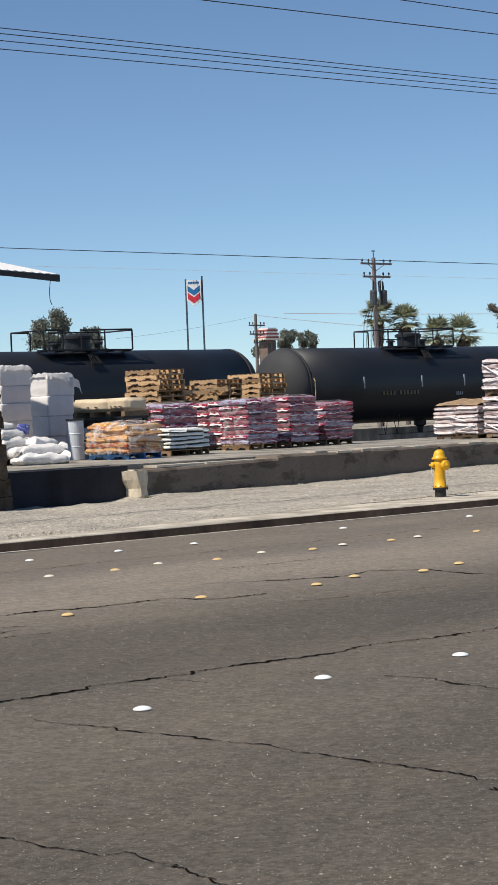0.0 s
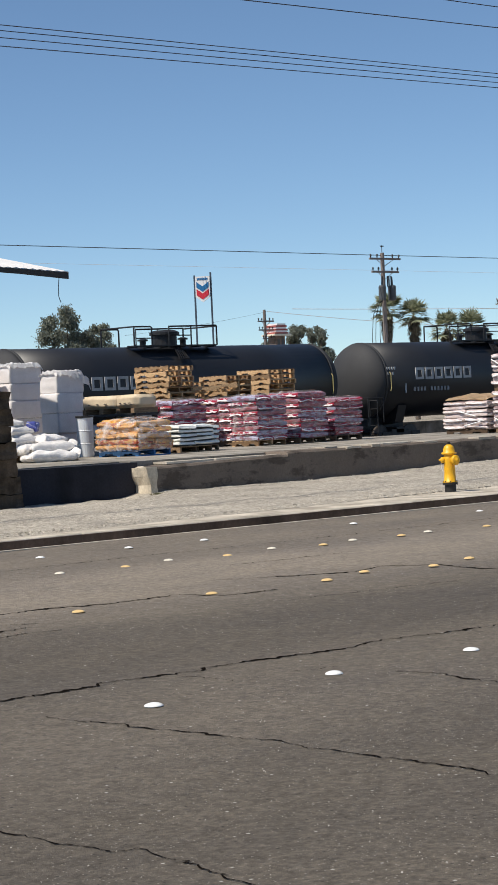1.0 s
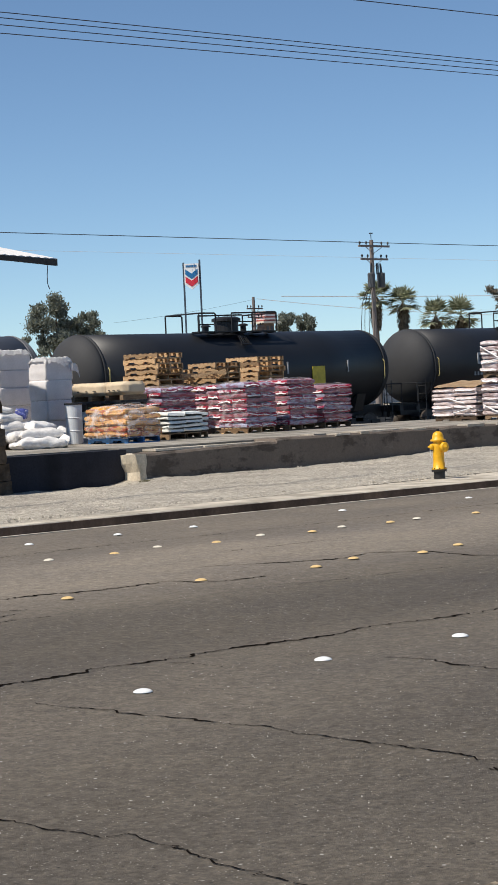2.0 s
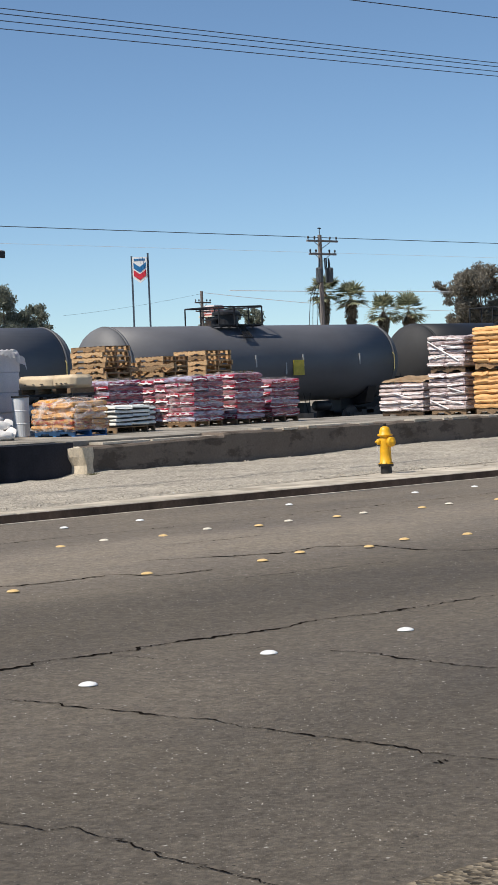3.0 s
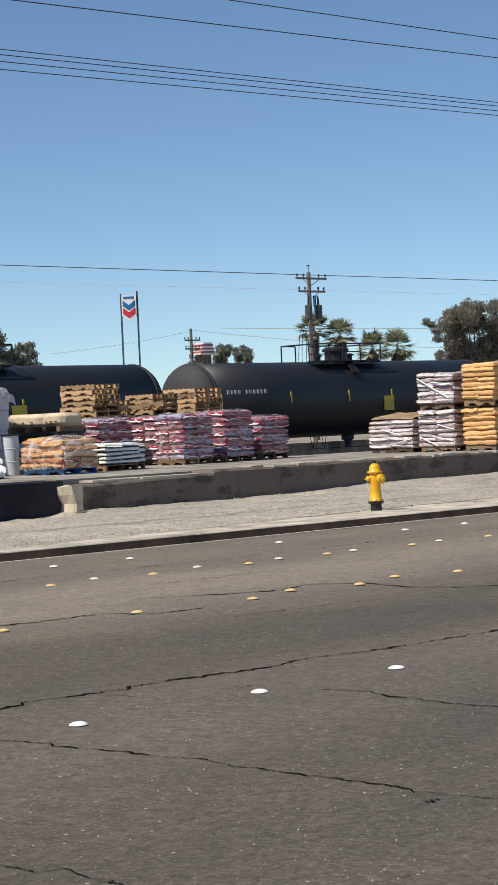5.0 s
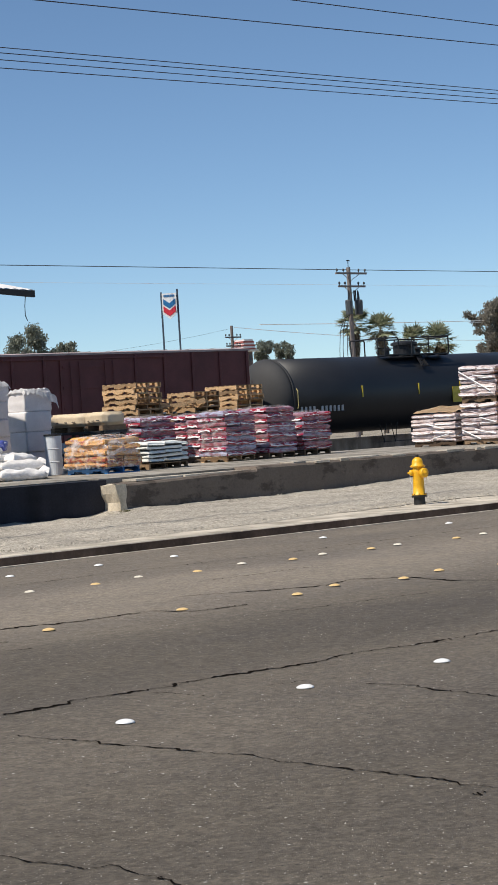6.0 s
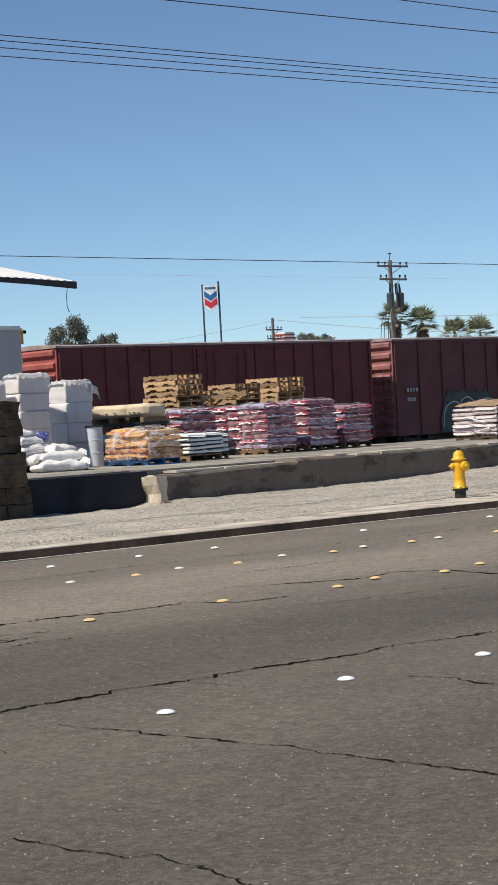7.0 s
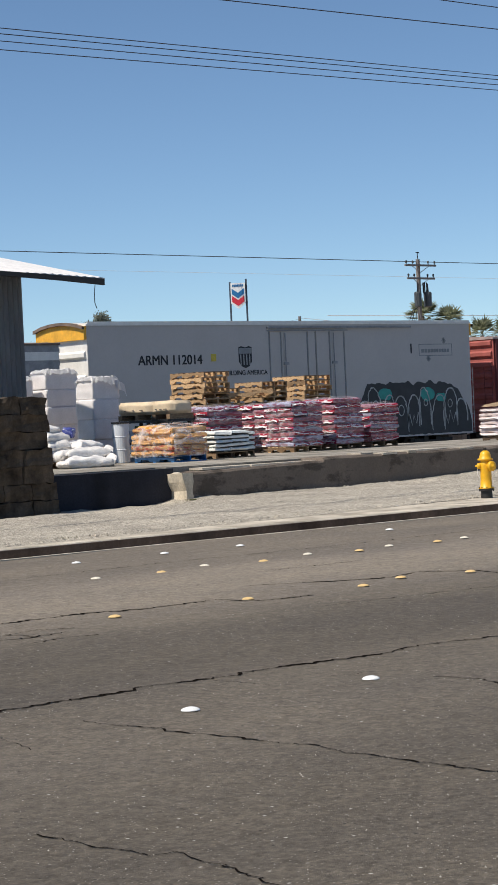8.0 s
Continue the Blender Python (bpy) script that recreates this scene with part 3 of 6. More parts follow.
def marker(mat, x, y, label, square=False):
    bm = B()
    if square:
        for z0, z1, s in ((0, 0.012, 0.052), (0.012, 0.017, 0.036)):
            box(bm, -s, s, -s, s, z0, z1)
    else:
        lathe(bm, [(0.051, 0.0), (0.050, 0.004), (0.042, 0.010), (0.030, 0.015), (0.016, 0.018), (0.004, 0.019)], 20)
    solid("road_marker", bm, mat, label, "road marker", group="raised road markers", m=pose(x, y, -0.008), smooth=not square)


def markers():
    w = "white domed ceramic road marker glued to asphalt"
    for x, y in ((6.375, 7.875), (7.69, 7.89), (8.83, 7.88), (10.1, 7.88)):
        marker(MARK_W, x, y, w)
    for x in (5.1, 3.8):
        marker(MARK_W, x, 7.88, w)
    yl = "faded yellow domed road marker glued to asphalt"
    for x, y in ((9.13, 12.14), (10.54, 12.2), (11.76, 12.1), (13.15, 12.14), (14.55, 12.15), (15.9, 12.15), (12.47, 12.35), (13.88, 12.36)):
        marker(MARK_Y, x, y, yl)
    for x, y in ((12.03, 15.2), (13.35, 15.18), (14.71, 15.17), (16.0, 15.24), (17.4, 15.2), (18.8, 15.2)):
        marker(MARK_Y, x, y, yl)
    wl = "worn pale road marker glued to asphalt"
    for x, y in ((11.29, 15.28), (12.72, 15.37), (14.17, 15.40), (15.31, 15.32), (16.51, 15.31), (18.0, 15.3)):
        marker(MARK_D, x, y, wl)
    for x, y in ((12.48, 17.23), (13.75, 17.3), (14.85, 17.28), (17.4, 17.39), (19.67, 17.3), (20.9, 17.3), (22.1, 17.3), (11.2, 17.25)):
        marker(MARK_W, x, y, w)


def kerb_and_verge():
    rnd = random.Random(4)
    x = 2.0
    bm = B()
    while x < 60:
        n = 3.05
        z = 0.1 + rnd.uniform(-0.004, 0.004)
        box(bm, x, x + n - 0.012, 18.70 + rnd.uniform(-0.006, 0.006), 20.3, -0.05, z)
        x += n
    bmesh.ops.bevel(bm, geom=[e for e in bm.edges], offset=0.012, segments=1, affect="EDGES")
    kerb = solid("kerb", bm, KERB_C, "pale dusty concrete kerb along the road", "kerb", "structure")
    # thin front strip whose dark colour stands for the shaded side
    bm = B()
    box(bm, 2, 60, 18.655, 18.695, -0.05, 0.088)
    part("kerb_face", bm, KERB_F, kerb, "stained kerb face, its shade in the colour")
    bm = B()
    box(bm, 2, 60, 18.56, 18.654, -0.05, -0.004)
    part("gutter_edge", bm, KERB_C, kerb, "pale dusty gutter edge")
    bm = B()
    xs = [-60, 0] + [5 + 0.25 * i for i in range(140)] + [45, 60, 120]
    g = []
    for k in range(36):
        row = []
        for x in xs:
            y0 = max(18.95, min(20.25, 19.05 + 0.13 * (x - 13.8))) + 0.16 * noise.noise(Vector((x * 1.1, 3, 3))) + 0.06 * noise.noise(Vector((x * 4.5, 8, 3)))
            y = y0 + (26.9 - y0) * k / 35
            rise = 0.10 * smooth01((x - 25) / 6) * smooth01((y - 22.5) / 3.5) - 0.09 * smooth01((21.6 - x) / 0.8) * smooth01((y - 24.6) / 1.6)
            bumpy = 0.035 * noise.noise(Vector((x * 1.3, y * 1.3, 2))) + 0.02 * noise.noise(Vector((x * 5, y * 5, 7)))
            edge = smooth01((y - y0) / 0.9)
            row.append(bm.verts.new((x, y, 0.104 + rise + edge * (bumpy + 0.012))))
        g.append(row)
    for a, b in zip(g, g[1:]):
        for i in range(len(xs) - 1):
            bm.faces.new((a[i], a[i + 1], b[i + 1], b[i]))
    solid("verge", bm, GRAVEL, "pale grey gravel verge between kerb and wall", "verge", "structure", smooth=True)
    # loose stones
    rnd = random.Random(8)
    vs, fs = [], []
    for _ in range(2600):
        x, y = rnd.uniform(10, 42), 19.7 + 6.5 * rnd.random() ** 1.2
        rise = 0.10 * smooth01((x - 25) / 6) * smooth01((y - 22.5) / 3.5) - 0.09 * smooth01((21.6 - x) / 0.8) * smooth01((y - 24.6) / 1.6)
        r = rnd.choice((0.010, 0.014, 0.018, 0.026))
        k = len(vs)
        z = 0.105 + rise + 0.035 * noise.noise(Vector((x * 1.3, y * 1.3, 2)))
        for dx, dy, dz in ((-1, 0, 0), (0, -1, 0), (1, 0, 0), (0, 1, 0), (0, 0, 0.9)):
            vs.append((x + dx * r * rnd.uniform(0.7, 1.3), y + dy * r * rnd.uniform(0.7, 1.3), z + dz * r))
        fs += [(k, k + 1, k + 4), (k + 1, k + 2, k + 4), (k + 2, k + 3, k + 4), (k + 3, k, k + 4)]
    for _ in range(900):
        x = rnd.uniform(10, 40)
        y = max(18.95, min(20.25, 19.05 + 0.13 * (x - 13.8))) + abs(rnd.gauss(0, 0.22)) + 0.1
        r = rnd.choice((0.012, 0.018, 0.024, 0.034))
        k = len(vs)
        for dx, dy, dz in ((-1, 0, 0), (0, -1, 0), (1, 0, 0), (0, 1, 0), (0, 0, 1.0)):
            vs.append((x + dx * r * rnd.uniform(0.7, 1.3), y + dy * r * rnd.uniform(0.7, 1.3), 0.1 + dz * r))
        fs += [(k, k + 1, k + 4), (k + 1, k + 2, k + 4), (k + 2, k + 3, k + 4), (k + 3, k, k + 4)]
    for _ in range(420):
        x = rnd.uniform(21.8, 42)
        y = 26.25 - abs(rnd.gauss(0, 0.25))
        r = rnd.choice((0.02, 0.03, 0.045))
        z = 0.105 + 0.10 * smooth01((x - 25) / 6) * smooth01((y - 22.5) / 3.5)
        k = len(vs)
        for dx, dy, dz in ((-1, 0, -0.3), (0, -1, -0.3), (1, 0, -0.3), (0, 1, -0.3), (0.1, 0, 0.8)):
            vs.append((x + dx * r * rnd.uniform(0.7, 1.5), y + dy * r * rnd.uniform(0.7, 1.3), z + dz * r))
        fs += [(k, k + 1, k + 4), (k + 1, k + 2, k + 4), (k + 2, k + 3, k + 4), (k + 3, k, k + 4)]
    me = bpy.data.meshes.new("loose_stones")
    me.from_pydata(vs, [], fs)
    me.materials.append(GRAVEL)
    tagged(new("loose_stones", me), "small loose grey stones scattered on the verge", "stones", kind="stuff")


def dock():
    bm = B()
    xs = [20.9 + 0.16 * i for i in range(150)]
    top = lambda x: (0.55 + 0.02 * (x - 21.5) if x < 24.72 else 0.665) + 0.018 * noise.noise(Vector((x * 3.1, 0, 5))) - 0.05 * max(0, noise.noise(Vector((x * 1.9, 4, 5))) - 0.25)
    xs = sorted([21.57, 24.71, 24.725] + [x for x in xs if x > 21.7] + [46, 80])
    rows = []
    for x in xs:
        j = 0.02 * noise.noise(Vector((x * 2.3, 9, 1)))
        t = top(x)
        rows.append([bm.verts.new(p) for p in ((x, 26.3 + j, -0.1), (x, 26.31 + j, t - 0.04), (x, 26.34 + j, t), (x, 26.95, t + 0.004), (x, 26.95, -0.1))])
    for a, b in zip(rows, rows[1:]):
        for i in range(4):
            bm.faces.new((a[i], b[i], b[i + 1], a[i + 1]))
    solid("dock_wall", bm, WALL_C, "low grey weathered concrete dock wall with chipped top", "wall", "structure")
    # thin end cap; its pale colour stands for sunlight on the wall's end
    bm = B()
    box(bm, 21.44, 21.58, 26.28, 26.85, -0.05, 0.55)
    bmesh.ops.subdivide_edges(bm, edges=bm.edges[:], cuts=3, use_grid_fill=True)
    for v in bm.verts:
        if v.co.z > 0.3:
            v.co.x += (-0.09 if v.co.x < 21.5 else 0.03) * smooth01((v.co.z - 0.28) / 0.2)
        v.co += Vector((noise.noise(v.co * 4), noise.noise(v.co * 4 + Vector((9, 0, 0))), noise.noise(v.co * 4 + Vector((0, 9, 0))))) * 0.035
    solid("dock_wall_end", bm, STUB_C, "broken concrete dock wall end, coloured pale as sunlit", "wall", "structure")
    # recessed wall, coloured as dark as its shade
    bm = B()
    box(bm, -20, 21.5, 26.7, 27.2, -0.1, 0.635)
    solid("recessed_dock_wall", bm, WALL_D, "lower wall under the dock edge, shade in its colour", "wall", "structure")
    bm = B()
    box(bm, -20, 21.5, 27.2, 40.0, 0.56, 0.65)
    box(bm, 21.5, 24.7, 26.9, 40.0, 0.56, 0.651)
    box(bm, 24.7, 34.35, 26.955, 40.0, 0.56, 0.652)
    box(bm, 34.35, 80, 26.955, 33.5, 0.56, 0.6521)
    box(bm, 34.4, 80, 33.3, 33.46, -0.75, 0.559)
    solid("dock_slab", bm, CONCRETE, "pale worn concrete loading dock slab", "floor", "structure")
    bm = B()
    for x0, x1 in ((22.0, 23.1), (23.15, 24.65), (25.9, 26.2), (27.0, 28.2)):
        box(bm, x0, x1, 26.5, 26.9, 0.575, 0.615 if x0 < 24.7 else 0.69)
    for v in bm.verts:
        v.co += Vector((noise.noise(v.co * 3), noise.noise(v.co * 5), 0)) * 0.05
    rnd = random.Random(17)
    x = 25.0
    while x < 40:
        w = rnd.uniform(0.12, 0.5)
        if rnd.random() < 0.6:
            box(bm, x, x + w, 26.28 + rnd.uniform(0, 0.05), 26.6, 0.64, 0.672 + rnd.uniform(0, 0.02))
        x += w + rnd.uniform(0.05, 0.4)
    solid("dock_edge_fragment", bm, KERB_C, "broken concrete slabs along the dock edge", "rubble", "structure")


def shed():
    bm = B()
    # rough block retaining wall under the shed
    rnd = random.Random(3)
    for r in range(7):
        x = 18.62 + rnd.uniform(-0.05, 0.05) + 0.17 * ((6 - r) / 6) ** 1.5
        z0 = -0.01 + r * 0.28
        while x > 8:
            w = rnd.uniform(0.34, 0.62)
            box(bm, x - w + 0.014, x, 26.3 + rnd.uniform(-0.035, 0.035), 26.84, z0, z0 + 0.272)
            x -= w
    bmesh.ops.subdivide_edges(bm, edges=bm.edges[:], cuts=3, use_grid_fill=True)
    for v in bm.verts:
        q = v.co * 5.5
        v.co += Vector((noise.noise(q), noise.noise(q + Vector((7, 0, 0))) * 1.5, noise.noise(q + Vector((0, 7, 0))))) * 0.045
    solid("block_wall", bm, BLOCK, "dark stained rough block wall below the shed", "wall", "structure")
    t = thing("metal_shed", pose(0, 0, 0), "blue-grey corrugated metal shed with a white roof", "shed")
    bm = B()
    n = 120
    front = []
    for i in range(n):
        x = 23.0 - i * 0.06
        y = 33.2 + (0.022 if i % 2 else -0.022)
        front.append((bm.verts.new((x, y, 0.64)), bm.verts.new((x, y, 4.56))))
    for a, b in zip(front, front[1:]):
        bm.faces.new((a[0], b[0], b[1], a[1]))
    side = []
    for i in range(46):
        y = 33.2 + i * 0.09
        x = 23.0 + (0.02 if i % 2 else -0.02)
        side.append((bm.verts.new((x, y, 0.64)), bm.verts.new((x, y, 4.56 + i * 0.018))))
    for a, b in zip(side, side[1:]):
        bm.faces.new((a[0], b[0], b[1], a[1]))
    back = []
    for i in range(n):
        x = 22.95 - i * 0.06
        y = 37.27 + (0.022 if i % 2 else -0.022)
        back.append((bm.verts.new((x, y, 0.64)), bm.verts.new((x, y, 5.36))))
    for a, b in zip(back, back[1:]):
        bm.faces.new((a[0], b[0], b[1], a[1]))
    bmesh.ops.solidify(bm, geom=bm.faces[:], thickness=0.02)
    part("wall_sheet", bm, SHEDM, t)
    bm = B()
    rows = []
    for i in range(100):
        x = 24.38 - i * 0.1
        w = 0.018 if i % 2 else 0.0
        dip = 0.06 * smooth01((24.3 - x) / 1.4) + 0.05 * (24.38 - x)
        rows.append([bm.verts.new(p) for p in ((x, 32.2, 4.42 + dip * 0.5 + w), (x, 35.0, 4.98 + dip + w), (x, 37.4, 5.46 + dip + w))])
    for a, b in zip(rows, rows[1:]):
        for i in range(2):
            bm.faces.new((a[i], b[i], b[i + 1], a[i + 1]))
    bmesh.ops.recalc_face_normals(bm, faces=bm.faces)
    bmesh.ops.solidify(bm, geom=bm.faces[:], thickness=0.03)
    part("roof", bm, ROOFM, t, "white corrugated roof sheet")
    # tapered beam; its near-black colour stands for the eave's shaded underside
    bm = B()
    ends = []
    for x, drop in ((24.35, 0.13), (23.2, 0.10), (14.6, 0.06)):
        zt = 4.405 + 0.05 * (24.38 - x)
        ends.append([bm.verts.new(p) for p in ((x, 32.17, zt - drop), (x, 32.24, zt - drop), (x, 32.24, zt), (x, 32.17, zt))])
    for a, b in zip(ends, ends[1:]):
        for i in range(4):
            j = (i + 1) % 4
            bm.faces.new((a[i], a[j], b[j], b[i]))
    bm.faces.new(ends[0])
    bm.faces.new(ends[-1][::-1])
    part("eave", bm, DARK, t, "eave beam, its shade in the dark colour")
    bm = B()
    tube(bm, [(24.13, 32.2, 4.33), (24.09, 32.19, 4.1), (24.09, 32.19, 3.92), (24.11, 32.19, 3.86), (24.14, 32.19, 3.80)], 0.008)
    part("hanging_cord", bm, WIRE, t, "loose dark cord")


# ---- the railway ----
RAIL_Z, TRACK_Y, SPEED = -0.45, 58.5, 21.8


def railway():
    bm = B()
    a = [bm.verts.new(p) for p in ((-300, TRACK_Y - 17.5, -0.712), (-300, TRACK_Y - 3.4, -0.70), (-300, TRACK_Y - 2.0, -0.6), (-300, TRACK_Y + 2.0, -0.6), (-300, TRACK_Y + 3.4, -0.70), (-300, TRACK_Y + 7.2, -0.712))]
    b = [bm.verts.new((400, v.co.y, v.co.z)) for v in a]
    for i in range(5):
        bm.faces.new((a[i], b[i], b[i + 1], a[i + 1]))
    solid("track_bed", bm, BALLAST, "grey crushed stone ballast under the rails", "ballast", "structure")
    for s in (-1, 1):
        bm = B()
        y = TRACK_Y + s * 0.72
        box(bm, -300, 400, y - 0.035, y + 0.035, -0.49, RAIL_Z)
        box(bm, -300, 400, y - 0.012, y + 0.012, -0.58, -0.49)
        box(bm, -300, 400, y - 0.07, y + 0.07, -0.6, -0.58)
        solid("rail", bm, WHEEL, "brown steel railway rail on ballast", "rail", "structure")
    bm = B()
    box(bm, -100, 250, 66.0, 66.3, -0.8, 0.35)
    box(bm, -100, 250, 65.96, 66.34, 0.35, 0.43)
    solid("far_wall", bm, CONCRETE, "low pale concrete wall beyond the railway", "wall", "structure")


def truck(car, x):
    """A two-axle bogie with its wheels."""
    t = B()
    for s in (-1, 1):
        y = s * 1.0
        box(t, x - 1.25, x + 1.25, y - 0.08, y + 0.08, 0.46, 0.66)
        box(t, x - 0.5, x + 0.5, y - 0.10, y + 0.10, 0.25, 0.75)
        for d in (-0.89, 0.89):
            box(t, x + d - 0.18, x + d + 0.18, y - 0.11, y + 0.11, 0.38, 0.62)
    box(t, x - 0.22, x + 0.22, -1.1, 1.1, 0.6, 0.85)
    tr = part("bogie", t, BLACKMET, car)
    for d in (-0.89, 0.89):
        for s in (-1, 1):
            w = B()
            lathe(w, [(0.1, -0.1), (0.44, -0.07), (0.5, -0.05), (0.5, -0.02), (0.46, 0.0), (0.46, 0.07), (0.1, 0.09)], 20, "y", (0, 0, 0))
            part("wheel", w, WHEEL, tr, "", pose(x + d, s * 0.76, 0.46, 0, 0, 0 if s < 0 else 180), True)


def coupler(car, half):
    for s in (-1, 1):
        bm = B()
        box(bm, *sorted((s * (half - 0.9), s * (half - 0.02))), -0.11, 0.11, 0.75, 0.98)
        box(bm, *sorted((s * (half - 0.25), s * (half - 0.03))), -0.17, 0.17, 0.70, 1.03)
        part("coupler", bm, BLACKMET, car)


def tank_car(length, paint, head, label, marks, P=2.05, shift=0.0):
    car = thing("tank_car", pose(0, 0, 0), label, "tank car", "freight train cars")
    R, ZC = 1.60, 2.83
    h = length / 2 - 0.66
    bm = B()
    rows = []
    for i in range(9):
        a = math.pi / 2 * i / 8
        rows.append((max(0.02, R * math.sin(a)), -h + 0.85 * (1 - math.cos(a))))
    lathe(bm, [(R, -h + 0.85), (R, -h * 0.5), (R, 0), (R, h * 0.5), (R, h - 0.85)], 48, "x", (0, 0, ZC))
    part("tank", bm, paint, car, "", None, True)
    for s in (-1, 1):
        bm = B()
        lathe(bm, [(r, s * x) for r, x in rows], 48, "x", (0, 0, ZC))
        part("tank_head", bm, head, car, "", None, True)
        bm = B()
        x = s * (h - 0.86)
        lathe(bm, [(R + 0.004, x - 0.05), (R + 0.016, x - 0.045), (R + 0.016, x + 0.045), (R + 0.004, x + 0.05)], 48, "x", (0, 0, ZC))
        part("head_band", bm, head, car, "", None, True)
        bm = B()
        box(bm, *sorted((s * (h - 3.0), s * (h + 0.1))), -0.32, 0.32, 0.75, 1.28)
        for yy in (-1, 1):
            saddle = [(0.3, 0.95), (1.05, 1.05), (1.28, 1.75), (1.0, 1.55), (0.6, 1.33), (0.3, 1.25)]
            a = [bm.verts.new((s * (h - 2.25), yy * u, v)) for u, v in saddle]
            b = [bm.verts.new((s * (h - 1.75), yy * u, v)) for u, v in saddle]
            for i in range(6):
                j = (i + 1) % 6
                bm.faces.new((a[i], a[j], b[j], b[i]))
            bm.faces.new(a)
            bm.faces.new(b[::-1])
        box(bm, *sorted((s * (h + 0.1), s * (h + 0.3))), -1.45, 1.45, 0.95, 1.2)
        part("end_sill", bm, BLACKMET, car)
        bm = B()
        xe = s * (h + 0.22)
        for yy in (-1.45, 1.45):
            tube(bm, [(xe, yy, 1.1), (xe, yy, 2.1), (xe - s * 0.9, yy, 2.1), (xe - s * 0.9, yy, 1.1)], 0.025)
        tube(bm, [(xe, -1.45, 2.1), (xe, 1.45, 2.1)], 0.025)
        part("end_handrail", bm, BLACKMET, car)
        truck(car, s * (h - 2.0))
    coupler(car, length / 2)
    # top platform with guard rails, manway and valves
    top = ZC + R
    at, k = pose(shift, 0, 0), P / 2.05
    for y0, y1 in ((-1.02, -0.55), (0.55, 1.02)):
        bm = B()
        box(bm, -P, P, y0, y1, top - 0.03, top + 0.02)
        part("platform", bm, BLACKMET, car, "", at)
    for i in range(6):
        x = -P + 0.05 + i * (2 * P - 0.2) / 5
        bm = B()
        box(bm, x, x + 0.1, -1.0, 1.0, top - 0.075, top - 0.031)
        part("platform_bearer", bm, BLACKMET, car, "", at)
    rh = top + 0.72
    for y in (-1.0, 1.0):
        bm = B()
        tube(bm, [(-P, y, top), (-P, y, rh - 0.04), (-P + 0.04, y, rh), (-P + 0.8, y, rh), (-P + 0.86, y, rh - 0.05), (-P + 0.86, y, top)], 0.034)
        tube(bm, [(-0.35, y, top), (-0.35, y, rh), (P - 0.03, y, rh + 0.03), (P, y, rh), (P, y, top)], 0.034)
        tube(bm, [(0.75 * k, y, top), (0.75 * k, y, rh)], 0.03)
        tube(bm, [(-0.35, y, top + 0.38), (0.75 * k, y, top + 0.38)], 0.024)
        part("guard_rail", bm, BLACKMET, car, "", at)
    for x in (-P, P):
        bm = B()
        tube(bm, [(x, -1.0, rh), (x, 1.0, rh)], 0.03)
        part("end_rail", bm, BLACKMET, car, "", at)
    bm = B()
    lathe(bm, [(0.48, top - 0.2), (0.48, top + 0.42), (0.58, top + 0.44), (0.58, top + 0.54), (0.40, top + 0.62), (0.05, top + 0.64)], 20)
    part("manway", bm, BLACKMET, car, "", pose(0.25 * k + shift, 0, 0))
    for x, hh in ((1.25, 0.26), (-0.75, 0.22)):
        bm = B()
        lathe(bm, [(0.12, top - 0.1), (0.12, top + hh), (0.2, top + hh), (0.2, top + hh + 0.06), (0.06, top + hh + 0.1)], 10, "z", (x, 0.1, 0))
        part("valve", bm, BLACKMET, car, "", pose(shift - x * (1 - k), 0, 0))
    for s in (-1, 1):
        bm = B()
        y1, z1 = s * 1.34, ZC + 1.08
        y2, z2 = s * 1.10, ZC + 1.38
        for x in (-1.5, -0.5, 0.7, 1.9, 2.8):
            rod(bm, (x * 0.7, s * 0.95, top - 0.02), (x, y1, z1), 0.03, 6)
        tube(bm, [(-1.9, y1, z1), (3.3, y1, z1)], 0.036)
        tube(bm, [(-1.4, y2, z2), (2.5, y2, z2)], 0.032)
        for k in (-0.10, 0.0, 0.10):
            box(bm, -1.2, 0.4, -0.02, 0.02, -0.012, 0.012, pose(0, s * (1.22 - k * 0.62), ZC + 1.25 + k * 0.78, s * -52, 0, 0))
        part("side_step", bm, BLACKMET, car, "", at @ Matrix.Diagonal((k, 1, 1, 1)))
    bm = B()
    lathe(bm, [(0.28, 1.32), (0.28, 1.05), (0.16, 1.0), (0.12, 0.72), (0.05, 0.7)], 12, "z", (0.6, 0, 0))
    for x in (-2.6, -1.9, 1.9, 2.6):
        tube(bm, [(x - 0.22, -0.95, 1.6), (x, -0.98, 0.72), (x + 0.22, -0.95, 1.6)], 0.018)
    tube(bm, [(-3.0, -0.98, 0.74), (3.0, -0.98, 0.74)], 0.014)
    part("underframe_gear", bm, BLACKMET, car)
    bm = B()
    lathe(bm, [(0.05, -0.42), (0.21, -0.40), (0.21, 0.40), (0.05, 0.42)], 14, "x", (h - 4.6, -0.75, 1.0))
    part("air_reservoir", bm, BLACKMET, car, "", None, True)
    bm = B()
    box(bm, h - 5.9, h - 5.5, -0.95, -0.6, 0.75, 1.15)
    part("brake_valve", bm, BLACKMET, car)
    for s in (-1, 1):
        bm = B()
        for yy in (-1.42, -0.98):
            rod(bm, (s * (h - 0.35), yy, 0.55), (s * (h - 0.35), yy, 2.25), 0.02, 5)
        for i in range(5):
            rod(bm, (s * (h - 0.35), -1.42, 0.62 + 0.34 * i), (s * (h - 0.35), -0.98, 0.62 + 0.34 * i), 0.016, 5)
        part("end_ladder", bm, BLACKMET, car)
        bm = B()
